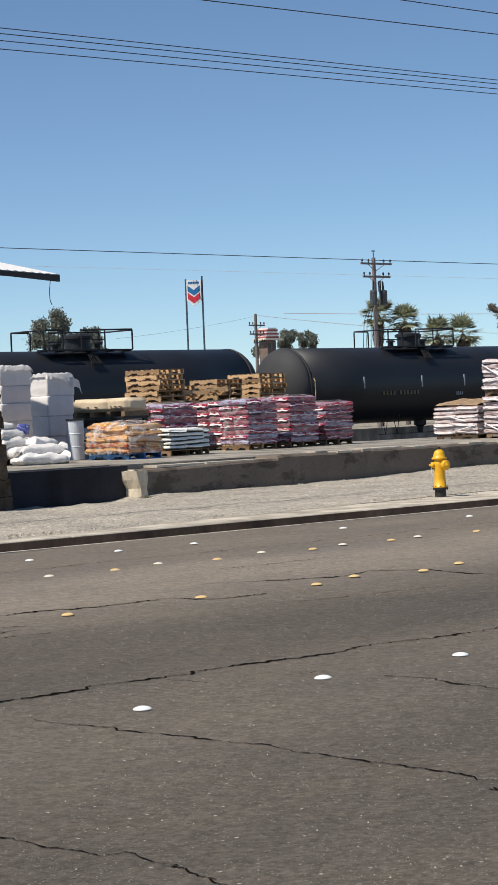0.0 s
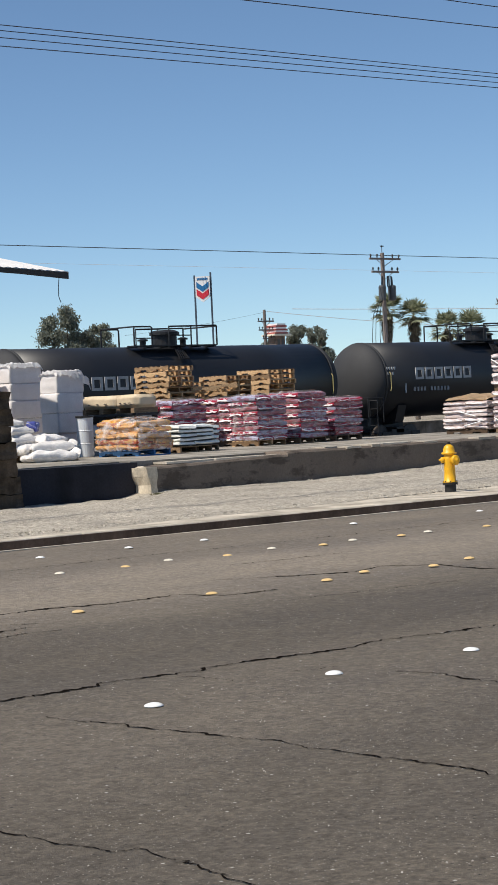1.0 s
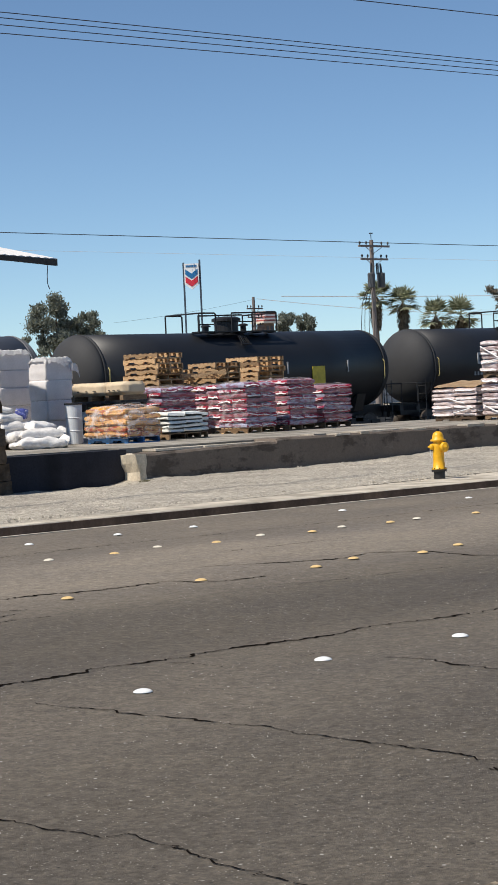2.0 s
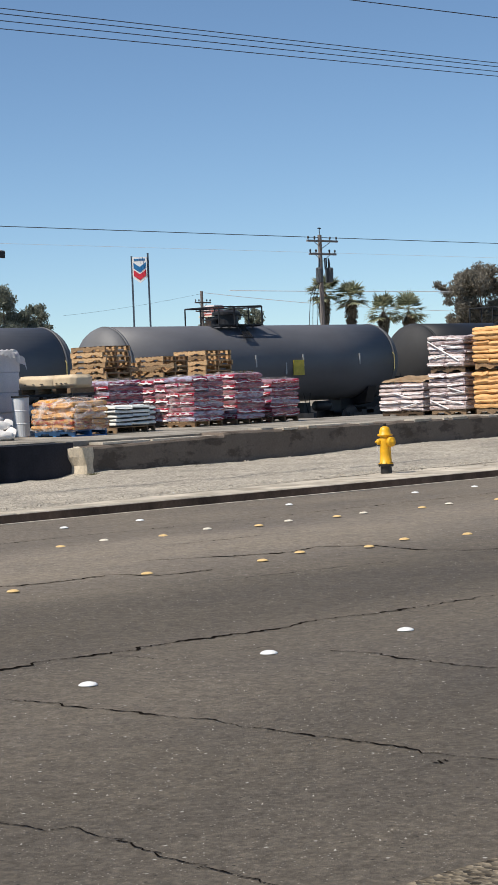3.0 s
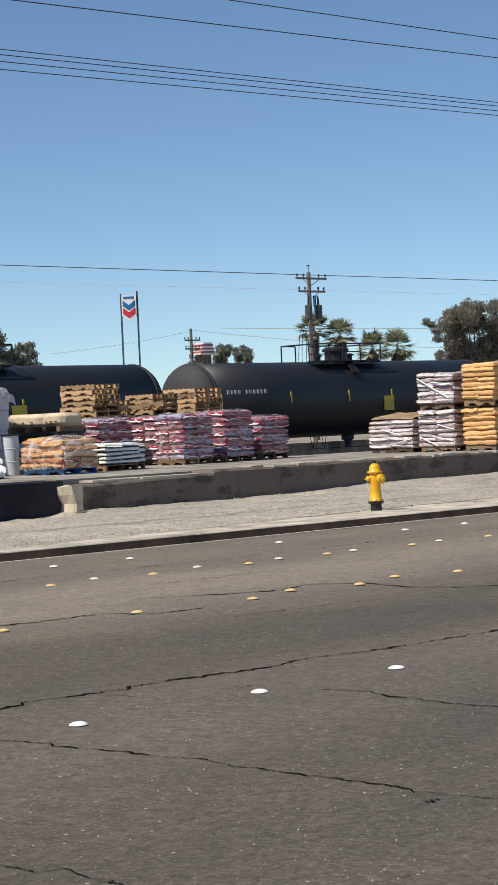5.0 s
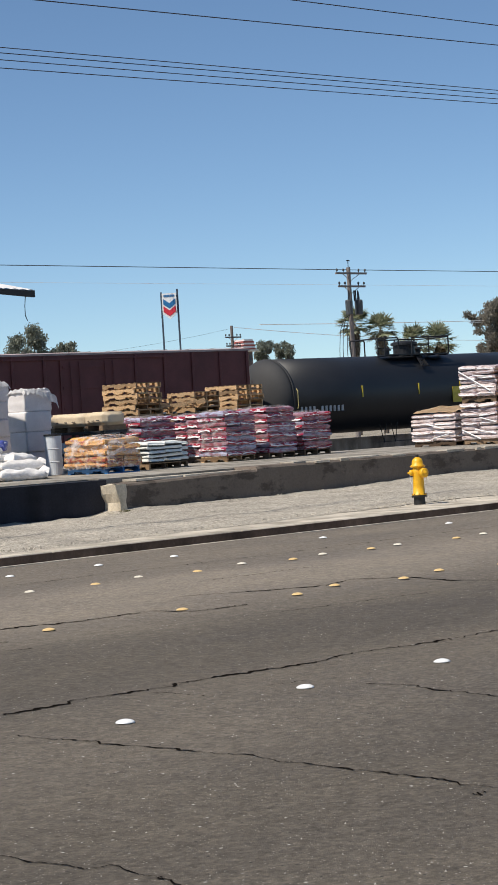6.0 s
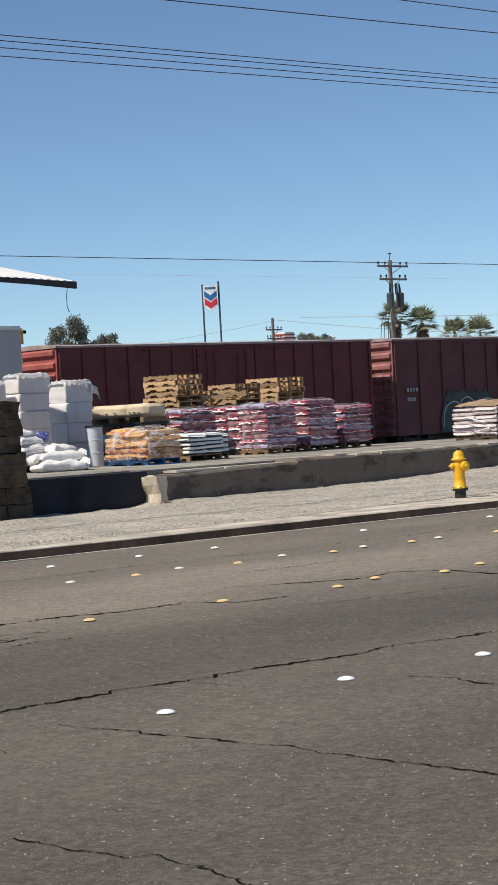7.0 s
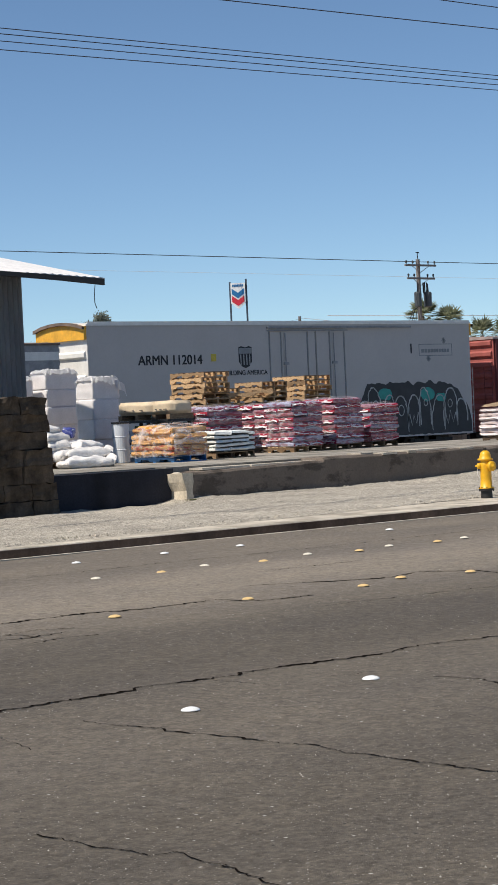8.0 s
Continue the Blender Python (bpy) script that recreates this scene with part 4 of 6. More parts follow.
        tube(bm, [(s * (h - 0.98), -1.63, 2.35), (s * (h - 0.98), -1.68, 2.45), (s * (h - 0.98), -1.68, 3.05), (s * (h - 0.98), -1.6, 3.15)], 0.022)
        part("grab_iron", bm, GRAB, car, "dull yellow grab iron")
    side = lambda z: -math.sqrt(max(0.01, (R + 0.012) ** 2 - (z - ZC) ** 2))
    for kind, x, z, size, mat in marks:
        if kind == "strip":
            bm = B()
            box(bm, x - 0.03, x + 0.03, side(z) - 0.01, side(z) + 0.03, z - 0.24, z + 0.24)
            part("reflector_strip", bm, mat, car)
        elif kind == "square":
            bm = B()
            box(bm, x - size / 2, x + size / 2, side(z) - 0.03, side(z), z - size / 2, z + size / 2)
            part("placard", bm, mat, car)
        elif kind == "word":
            n = 6
            w = size[0] / n
            for i in range(n):
                o, b, hz, y = x + i * w, w * 0.17, size[1] / 2, side(z)
                bm = B()
                # hollow square-cornered shapes
                box(bm, o, o + b, y - 0.02, y + 0.02, z - hz, z + hz)
                box(bm, o + w * 0.82 - b, o + w * 0.82, y - 0.02, y + 0.02, z - hz, z + hz)
                box(bm, o + b, o + w * 0.82 - b, y - 0.02, y + 0.02, z + hz - 0.1, z + hz)
                box(bm, o + b, o + w * 0.82 - b, y - 0.02, y + 0.02, z - hz, z - hz + 0.1)
                part("lettering", bm, mat, car, "plain hollow block of pale lettering")
        else:
            n = kind
            w = size[0] / n
            for i in range(n):
                if i == 4:
                    continue
                bm = B()
                box(bm, x + i * w, x + i * w + w * 0.5, side(z) - 0.02, side(z) + 0.02, z - size[1] / 2, z + size[1] / 2)
                part("lettering", bm, mat, car, "small plain bars of lettering")
    return car


def scrawl(car, x0, x1, z0, z1, y, seed, back, lines, accents=(), letters_n=8):
    """Sprayed letters: a dark cloud with looping outlines, none of it readable."""
    rnd = random.Random(seed)
    L, H = x1 - x0, z1 - z0
    roof = lambda t: H * min(1.0, (0.35 + 5.5 * t) if t < 0.12 else 1.0) * (math.sqrt(max(0.0, 1 - ((t - 0.72) / 0.285) ** 2)) if t > 0.72 else 1.0)
    bm = B()
    n = 60
    lo = [bm.verts.new((x0 + L * i / n, y - 0.004, z0 + 0.05 * noise.noise(Vector((i * 0.5, seed, 0))))) for i in range(n + 1)]
    hi = [bm.verts.new((x0 + L * i / n, y - 0.004, z0 + 0.06 + roof(i / n) * (0.92 + 0.10 * noise.noise(Vector((i * 0.35, seed + 5, 0)))))) for i in range(n + 1)]
    for i in range(n):
        bm.faces.new((lo[i], lo[i + 1], hi[i + 1], hi[i]))
    sp = part("graffiti", bm, back, car, "dark sprayed graffiti with pale looping outlines")
    for k, (ax, az, r) in enumerate(accents):
        bm = B()
        ring = [bm.verts.new((ax + r * math.cos(a) * 1.2, y - 0.007, az + r * 0.75 * math.sin(a) * (1 + 0.4 * noise.noise(Vector((a, k, 3)))))) for a in [2 * math.pi * i / 18 for i in range(18)]]
        bm.faces.new(ring)
        part("spray_patch", bm, TEAL, sp)

    def stroke(pts, ww, dy):
        bm = B()
        prev = None
        for i, (px, pz) in enumerate(pts):
            qx, qz = pts[min(i + 1, len(pts) - 1)]
            ox, oz = pts[max(i - 1, 0)]
            d = Vector((qx - ox, 0, qz - oz))
            if d.length < 1e-5:
                continue
            nn = Vector((-d.z, 0, d.x)).normalized() * ww * (0.7 + 0.5 * rnd.random())
            p = Vector((px, y - dy, pz))
            cur = (bm.verts.new(p - nn), bm.verts.new(p + nn))
            if prev:
                bm.faces.new((prev[0], cur[0], cur[1], prev[1]))
            prev = cur
        part("spray_line", bm, lines, sp)

    for k in range(letters_n):
        t = (k + 0.7) / (letters_n + 0.5)
        cx, top = x0 + L * t, roof(t) * 0.88
        w = L / letters_n * rnd.uniform(0.75, 1.05)
        base = z0 + H * rnd.uniform(0.05, 0.25)
        hh = max(0.3, (z0 + top) - base) * rnd.uniform(0.75, 1.0)
        lean = rnd.uniform(-0.15, 0.15)
        arch = []
        for i in range(25):
            a = math.pi * i / 24
            u, v = -math.cos(a) * (1.0 if i in (0, 24) else 1.08), math.sin(a)
            arch.append((cx + u * w / 2 + lean * v + 0.03 * rnd.uniform(-1, 1), base + hh * v ** 0.55))
        stroke(arch, rnd.uniform(0.026, 0.036), 0.010)
        r = w * rnd.uniform(0.16, 0.26)
        ring = [(cx + r * math.cos(0.4 * i), base + hh * 0.6 + r * 1.3 * math.sin(0.4 * i)) for i in range(17)]
        if k % 2:
            stroke(ring, 0.022, 0.011)
        if k % 3 != 1:
            continue
        zig = [(cx - w * 0.4 + w * 0.8 * i / 4, base + hh * (0.05 if i % 2 else 0.38) + rnd.uniform(-0.1, 0.1)) for i in range(5)]
        stroke(zig, 0.032, 0.012)


def sprayed_tag(car, x0, x1, z0, z1, y):
    """Tall angular sprayed strokes with pale faces and dark edges over a mottled ground."""
    rnd = random.Random(23)
    W, H = x1 - x0, z1 - z0
    bm = B()
    n = 48
    lo = [bm.verts.new((x0 + W * i / n, y - 0.004, z0 + 0.08 * noise.noise(Vector((i * 0.4, 1, 0))))) for i in range(n + 1)]
    hi = [bm.verts.new((x0 + W * i / n, y - 0.004, z1 - 0.05 + 0.16 * noise.noise(Vector((i * 0.45, 6, 0))) - (0.5 if i < 2 or i > n - 4 else 0))) for i in range(n + 1)]
    for i in range(n):
        bm.faces.new((lo[i], lo[i + 1], hi[i + 1], hi[i]))
    tag = part("graffiti", bm, SPRAY_G, car, "grey-green sprayed graffiti with tall pale strokes")
    strokes = [
        [(0.02, 0.96), (0.12, 0.98), (0.12, 0.16)], [(0.12, 0.5), (0.24, 0.52)], [(0.24, 0.92), (0.25, 0.14)], [(0.18, 0.98), (0.30, 0.95)],
        [(0.32, 0.98), (0.39, 0.5), (0.41, 0.18)], [(0.50, 1.0), (0.44, 0.66), (0.40, 0.45)], [(0.54, 0.18), (0.55, 0.95), (0.66, 0.92), (0.67, 0.35)],
        [(0.60, 0.6), (0.68, 0.52)], [(0.74, 0.94), (0.74, 0.2), (0.94, 0.22)], [(0.70, 0.96), (0.97, 0.98), (0.97, 0.72)], [(0.74, 0.6), (0.9, 0.62)],
        [(0.14, 0.1), (0.2, 0.03), (0.32, 0.06), (0.40, 0.14), (0.5, 0.08), (0.68, 0.02)]]
    for k, line in enumerate(strokes):
        wide = 0.035 if k == len(strokes) - 1 else 0.085
        for mat, grow, lift in ((SPRAY_K, 1.75, 0.007), (SPRAY_W, 1.0, 0.010)):
            bm = B()
            pts = [Vector((x0 + W * u + 0.02 * rnd.uniform(-1, 1), y - lift - 0.0002 * k, z0 + H * v)) for u, v in line]
            rows = []
            for i, p in enumerate(pts):
                d = (pts[min(i + 1, len(pts) - 1)] - pts[max(i - 1, 0)]).normalized()
                side = Vector((-d.z, 0, d.x)) * wide * grow * rnd.uniform(0.85, 1.15)
                end = d * (0.05 * (grow - 1)) * (-1 if i == 0 else 1 if i == len(pts) - 1 else 0)
                rows.append((bm.verts.new(p - side + end), bm.verts.new(p + side + end)))
            for a, b in zip(rows, rows[1:]):
                bm.faces.new((a[0], b[0], b[1], a[1]))
            part("spray_line", bm, mat, tag)


def box_car(length, top, side_mat, end_mat, roof_mat, label, name="box_car", ribs=12, end_ribs=9):
    car = thing(name, pose(0, 0, 0), label, "box car", "freight train cars")
    h, w, sill = length / 2, 1.5, 0.78
    bm = B()
    box(bm, -h, h, -w, w, sill, top - 0.16)
    part("body", bm, side_mat, car)
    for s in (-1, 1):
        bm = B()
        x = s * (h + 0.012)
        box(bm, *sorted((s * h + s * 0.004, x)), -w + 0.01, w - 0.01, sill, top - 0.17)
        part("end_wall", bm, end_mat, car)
        n = end_ribs
        for i in range(n):
            z = sill + 0.15 + (top - sill - 0.5) * i / (n - 1)
            vs = [(x, z - 0.15), (x + s * 0.10, z - 0.07), (x + s * 0.10, z + 0.07), (x, z + 0.15)]
            rb = B()
            a = [rb.verts.new((u, -w + 0.10, v)) for u, v in vs]
            b = [rb.verts.new((u, w - 0.10, v)) for u, v in vs]
            for j in range(3):
                rb.faces.new((a[j], b[j], b[j + 1], a[j + 1]))
            rb.faces.new(a)
            rb.faces.new(b)
            bmesh.ops.recalc_face_normals(rb, faces=rb.faces)
            part("end_rib", rb, end_mat, car)
        bm = B()
        for yy in (-w + 0.04, w - 0.5):
            for i in range(8):
                z = sill + 0.1 + i * 0.36
                rod(bm, (x + s * 0.14, yy, z), (x + s * 0.14, yy + 0.44, z), 0.014, 5)
            for o in (0, 0.44):
                rod(bm, (x + s * 0.14, yy + o, sill), (x + s * 0.14, yy + o, sill + 2.8), 0.016, 5)
        part("end_ladder", bm, side_mat, car)
    bm = B()
    rr = [(-w - 0.04, top - 0.17), (-w - 0.04, top - 0.10), (-w * 0.5, top - 0.03), (0, top), (w * 0.5, top - 0.03), (w + 0.04, top - 0.10), (w + 0.04, top - 0.17)]
    a = [bm.verts.new((-h - 0.06, y, z)) for y, z in rr]
    b = [bm.verts.new((h + 0.06, y, z)) for y, z in rr]
    for i in range(6):
        bm.faces.new((a[i], b[i], b[i + 1], a[i + 1]))
    bm.faces.new(a)
    bm.faces.new(b[::-1])
    for i in range(13):
        x = -h + 0.4 + (2 * h - 0.8) * i / 12
        for (y0, z0), (y1, z1) in zip(rr[1:-1], rr[2:-1]):
            p = [bm.verts.new(q) for q in ((x - 0.05, y0, z0 + 0.035), (x + 0.05, y0, z0 + 0.035), (x + 0.05, y1, z1 + 0.035), (x - 0.05, y1, z1 + 0.035))]
            bm.faces.new(p)
    bmesh.ops.recalc_face_normals(bm, faces=bm.faces)
    part("roof", bm, roof_mat, car)
    if ribs:
        for s in (-1, 1):
            for i in range(ribs):
                x = -h + 0.12 + (2 * h - 0.24) * i / (ribs - 1)
                if abs(x) < 1.5:
                    continue
                bm = B()
                box(bm, x - 0.06, x + 0.06, *sorted((s * w, s * (w + 0.06))), sill, top - 0.2)
                bmesh.ops.bevel(bm, geom=bm.edges[:], offset=0.02, segments=1, affect="EDGES")
                part("side_post", bm, side_mat, car)
            bm = B()
            y = s * (w + 0.05)
            box(bm, -1.45, 1.45, *sorted((s * w, y)), sill + 0.1, top - 0.35)
            door = part("door", bm, side_mat, car)
            for i in range(5):
                z = sill + 0.5 + i * (top - sill - 1.1) / 4
                bm = B()
                box(bm, -1.35, 1.35, *sorted((y, y + s * 0.03)), z - 0.05, z + 0.05)
                part("door_rib", bm, side_mat, door)
            for x in (-1.0, -0.6, 0.6, 1.0):
                bm = B()
                rod(bm, (x, y + s * 0.05, sill + 0.2), (x, y + s * 0.05, top - 0.4), 0.02, 6)
                part("lock_rod", bm, side_mat, door)
            bm = B()
            box(bm, -4.0, 4.0, *sorted((s * w, s * (w + 0.09))), top - 0.33, top - 0.26)
            box(bm, -4.0, 4.0, *sorted((s * w, s * (w + 0.09))), sill - 0.02, sill + 0.08)
            part("door_track", bm, side_mat, car)
    bm = B()
    box(bm, -h + 0.6, h - 0.6, -0.3, 0.3, sill - 0.25, sill - 0.004)
    box(bm, -2.4, 2.4, -w + 0.02, w - 0.02, sill - 0.18, sill - 0.004)
    part("underframe", bm, BLACKMET, car)
    for s in (-1, 1):
        truck(car, s * (h - 2.1))
    coupler(car, h + 0.72)
    return car


def letters(text, parent, mat, x, y, z, size, label, weight=1.0):
    cu = bpy.data.curves.new("lettering", "FONT")
    cu.body, cu.size, cu.extrude = text, size, 0.003
    ob = bpy.data.objects.new("lettering", cu)
    me = bpy.data.meshes.new_from_object(ob)
    bpy.data.objects.remove(ob)
    me.materials.append(mat)
    bold = B()
    bold.from_mesh(me)
    n = len(bold.verts)
    for dx, dz in ((0.02, 0.0), (0.02, 0.012), (0.0, 0.012)):
        bold.from_mesh(me)
        bold.verts.ensure_lookup_table()
        for v in bold.verts[-n:]:
            v.co += Vector((dx * weight, dz * weight, 0.0006 + dx * 0.02 + dz * 0.03))
    part("lettering", bold, mat, parent, label, pose(x, y, z, 90, 0, 0))


def reefer_details(car, h, top):
    y = -1.5
    letters("ARMN 112014", car, INK, -h + 2.25, y - 0.006, 3.95, 0.5, "black railway car number")
    bm = B()
    box(bm, -h + 5.74, -h + 5.99, y - 0.012, y, 4.04, 4.32)
    part("placard", bm, AMBER, car)
    # striped shield
    bm = B()
    sh = [(-0.34, 4.55), (-0.2, 4.6), (0, 4.55), (0.2, 4.6), (0.34, 4.55), (0.33, 4.0), (0.2, 3.83), (0, 3.76), (-0.2, 3.83), (-0.33, 4.0)]
    f = bm.faces.new([bm.verts.new((-h + 7.45 + a, y - 0.006, b)) for a, b in sh])
    em = part("shield_emblem", bm, INK, car, "striped shield emblem")
    bm = B()
    for i in range(4):
        box(bm, -h + 7.20 + i * 0.15, -h + 7.245 + i * 0.15, y - 0.012, y - 0.007, 3.88, 4.28)
    part("stripe", bm, PALEINK, em)
    bm = B()
    box(bm, -h + 7.13, -h + 7.77, y - 0.012, y - 0.007, 4.31, 4.53)
    part("emblem_band", bm, DULLINK, em)
    letters("BUILDING AMERICA", car, INK, -h + 6.3, y - 0.006, 3.5, 0.25, "black slogan lettering", 0.4)
    # plug door
    for x in (8.75, 9.35, 10.75, 11.2, 11.95, 12.75):
        bm = B()
        box(bm, -h + x - 0.025, -h + x + 0.025, y - 0.045, y, 1.0, top - 0.45)
        part("door_post", bm, REEF, car)
    # grey strips beside the posts paint in their shadow lines
    for x in (8.70, 9.30, 10.70, 11.15, 11.90, 12.70):
        bm = B()
        box(bm, -h + x - 0.018, -h + x + 0.018, y - 0.008, y, 1.0, top - 0.45)
        part("post_shadow_strip", bm, DULLINK, car, "dark strip painted as a door post's shadow")
    for x in (9.35, 11.95):
        bm = B()
        rod(bm, (-h + x + 0.15, y - 0.06, 1.0), (-h + x + 0.15, y - 0.06, top - 0.5), 0.022, 6)
        box(bm, -h + x + 0.05, -h + x + 0.3, y - 0.08, y, 3.85, 3.95)
        part("lock_bar", bm, GREYCAR, car)
    bm = B()
    box(bm, -h + 8.6, -h + 16.5, y - 0.10, y, top - 0.32, top - 0.24)
    box(bm, -h + 8.6, -h + 12.9, y - 0.07, y, top - 0.42, top - 0.38)
    part("door_track", bm, GREYCAR, car)
    bm = B()
    box(bm, -h, h, y - 0.02, y, top - 0.14, top - 0.02)
    part("roof_edge", bm, REEF_E, car, "white roof edge")
    bm = B()
    for z in (4.08, 4.55):
        box(bm, -h + 17.0, -h + 19.0, y - 0.006, y, z, z + 0.03)
    for x in (17.0, 18.97):
        box(bm, -h + x, -h + x + 0.03, y - 0.006, y, 4.08, 4.58)
    part("sign_frame", bm, DULLINK, car)
    bars("lettering", car, DULLINK, -h + 17.15, y, 4.22, [0.16, 0.16, 0.16, 0.16, 0.1, 0.13, 0.13, 0.13, 0.13, 0.13], 0.15, 0.03, "small plain bars of lettering")
    bm = B()
    for cx, cz in ((17.55, 3.98), (18.5, 4.72)):
        for k in range(6):
            a = math.pi * k / 6
            box(bm, -0.13, 0.13, -0.003, 0.003, -0.012, 0.012, pose(-h + cx, y - 0.004, cz, 0, math.degrees(a), 0))
    part("snowflake", bm, DULLINK, car)
    bm = B()
    box(bm, -h + 16.5, -h + 16.58, y - 0.006, y, 4.2, 4.6)
    part("reflector_strip", bm, INK, car)
    scrawl(car, -h + 13.1, h - 0.05, 0.85, 3.12, y, 5, SPRAY_K, SPRAY_W, [(-h + 14.9, 2.55, 0.34), (-h + 17.4, 2.5, 0.36), (-h + 18.2, 2.35, 0.26)], 9)
    for s in (-1, 1):
        bm = B()
        box(bm, *sorted((s * (h + 0.02), s * (h + 0.13))), -1.49, 1.49, top - 0.66, top - 0.18)
        vs = [(-1.49, top - 0.179), (-0.75, top - 0.06), (0, top - 0.03), (0.75, top - 0.06), (1.49, top - 0.179)]
        bm.faces.new([bm.verts.new((s * (h + 0.13), a, b)) for a, b in vs])
        part("end_cap", bm, REEF_Y, car, "yellow band at the top of the end")
        bm = B()
        arc = [(-1.52, top - 0.30), (-1.0, top - 0.17), (-0.5, top - 0.11), (0, top - 0.09), (0.5, top - 0.11), (1.0, top - 0.17), (1.52, top - 0.30)]
        for (y0, z0), (y1, z1) in zip(arc, arc[1:]):
            p = [bm.verts.new(v) for u in (s * (h + 0.132), s * (h + 0.24)) for v in ((u, y0, z0), (u, y1, z1), (u, y1, z1 + 0.11), (u, y0, z0 + 0.11))]
            for f in ((0, 1, 2, 3), (7, 6, 5, 4), (0, 4, 5, 1), (3, 2, 6, 7)):
                bm.faces.new([p[i] for i in f])
        bmesh.ops.remove_doubles(bm, verts=bm.verts, dist=0.0005)
        part("roof_lip", bm, ROOF_B, car, "dark brown curved roof lip")


def train():
    """All cars with the place of their middle at the clip's start."""
    strips = lambda m: [("strip", x, 2.92, 0, m) for x in (-4.4, -0.9, 1.8, 5.2)]
    cars = []
    blk = "black railway tank car with a railed top platform"
    gry = "dusty grey-black railway tank car with railed platform"
    num = lambda x, z, m: (11, x, z, (2.3, 0.17), m)
    short_marks = [("square", 1.5, 2.62, 0.62, AMBER), ("strip", 0.8, 2.6, 0, PALEINK)]
    g = [71.9, 53.9, 35.96, 17.8, -0.13, -18.1, -36.5, -56.7, -76.6]
    specs = [
        (TANK_A, TANK_D, blk, strips(PALEINK) + [num(-3.3, 2.47, OCHREINK), (5, 1.3, 2.36, (0.6, 0.14), PALEINK)]),
        (TANK_A, TANK_D, blk, [("word", -5.7, 3.05, (3.6, 0.5), PALEINK), num(-5.8, 2.4, DULLINK), (4, -7.4, 3.3, (0.6, 0.12), PALEINK), (3, -7.4, 3.08, (0.45, 0.1), DULLINK), ("strip", -6.3, 2.5, 0, PALEINK), ("strip", 5.4, 2.7, 0, PALEINK)]),
        (TANK_A, TANK_D, blk, [("word", -4.8, 3.05, (3.6, 0.5), PALEINK), num(-5.0, 2.4, DULLINK), ("strip", 5.0, 2.7, 0, PALEINK)]),
        (TANK_A, TANK_D, blk, strips(PALEINK) + [num(-3.3, 2.47, OCHREINK), ("square", 3.5, 2.6, 0.7, AMBER)]),
        (TANK_B, TANK_H, gry, strips(PALEINK) + short_marks + [num(-3.3, 2.5, OCHREINK), num(-3.3, 2.2, DULLINK)]),
        (TANK_B, TANK_H, gry, strips(DULLINK) + [num(-3.3, 2.5, OCHREINK)]),
        (TANK_A, TANK_D, blk, strips(AMBER) + [("square", 1.6, 2.56, 0.62, AMBER), num(5.4, 2.2, PALEINK), num(-8.0, 3.2, PALEINK)]),
        (TANK_A, TANK_D, blk, strips(AMBER) + [("square", 1.6, 2.6, 0.68, AMBER), (11, -8.0, 2.3, (2.6, 0.26), PALEINK)]),
    ]
    for (a, b), (p, hd, lab, marks) in zip(zip(g, g[1:]), specs):
        short = len(cars) == 4   # one car has a short platform
        cars.append((tank_car(a - b - 0.1, p, hd, lab, marks, 1.2 if short else 2.05, -1.1 if short else -0.2), (a + b) / 2))
    ox = "oxide-red ribbed railway box car"
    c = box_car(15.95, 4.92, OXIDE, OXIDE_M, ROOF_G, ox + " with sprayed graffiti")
    sprayed_tag(c, 1.9, 6.4, 0.8, 2.7, -1.565)
    scrawl(c, -5.3, -1.55, 0.8, 2.6, -1.565, 9, SPRAY_G, SPRAY_W, (), 3)
    bars("lettering", c, PALEINK, -7.3, -1.57, 2.6, [0.12] * 4, 0.16, 0.06, "small plain bars of lettering")
    bars("lettering", c, PALEINK, -7.3, -1.57, 2.2, [0.12] * 3, 0.16, 0.06, "small plain bars of lettering")
    cars.append((c, -85.33))
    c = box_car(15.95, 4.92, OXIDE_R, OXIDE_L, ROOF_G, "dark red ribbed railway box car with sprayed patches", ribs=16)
    for k, (px, pz, pw, ph) in enumerate(((1.9, 1.95, 0.5, 0.5), (2.6, 1.6, 0.8, 0.7), (4.0, 2.0, 1.1, 0.35), (5.3, 1.7, 0.7, 0.7), (6.6, 2.0, 0.9, 0.5), (-1.2, 1.5, 1.6, 0.6), (-3.4, 1.8, 0.9, 0.5))):
        bm = B()
        ring = [bm.verts.new((px + pw / 2 * math.cos(a) * (1 + 0.5 * noise.noise(Vector((a * 2, k, 1)))), -1.568 - 0.001 * k, pz + ph / 2 * math.sin(a) * (1 + 0.6 * noise.noise(Vector((a * 2.5, k, 8)))))) for a in [2 * math.pi * i / 20 for i in range(20)]]
        bm.faces.new(ring)
        part("spray_patch", bm, SPRAY_G if k % 2 else SPRAY_K, c, "faded grey-green sprayed patch")
    cars.append((c, -102.55))
    c = box_car(20.1, 5.58, REEF, REEF_E, REEF_E, "grey-white refrigerated railway car with sprayed graffiti", "refrigerator_car", ribs=0, end_ribs=6)
    reefer_details(c, 10.05, 5.58)
    cars.append((c, -122.1))
    c = box_car(15.95, 4.9, GREYCAR, GREYCAR, ROOF_B, "dull grey railway box car with a brown weathered roof", ribs=0)
    bm = B()
    box(bm, -7.97, 7.97, -1.52, -1.5, 4.2, 4.5)
    part("side_band", bm, REEF_E, c, "white band below the roof")
    cars.append((c, -141.4))
    return cars


# ---- goods on the dock ----
DECK = 0.652


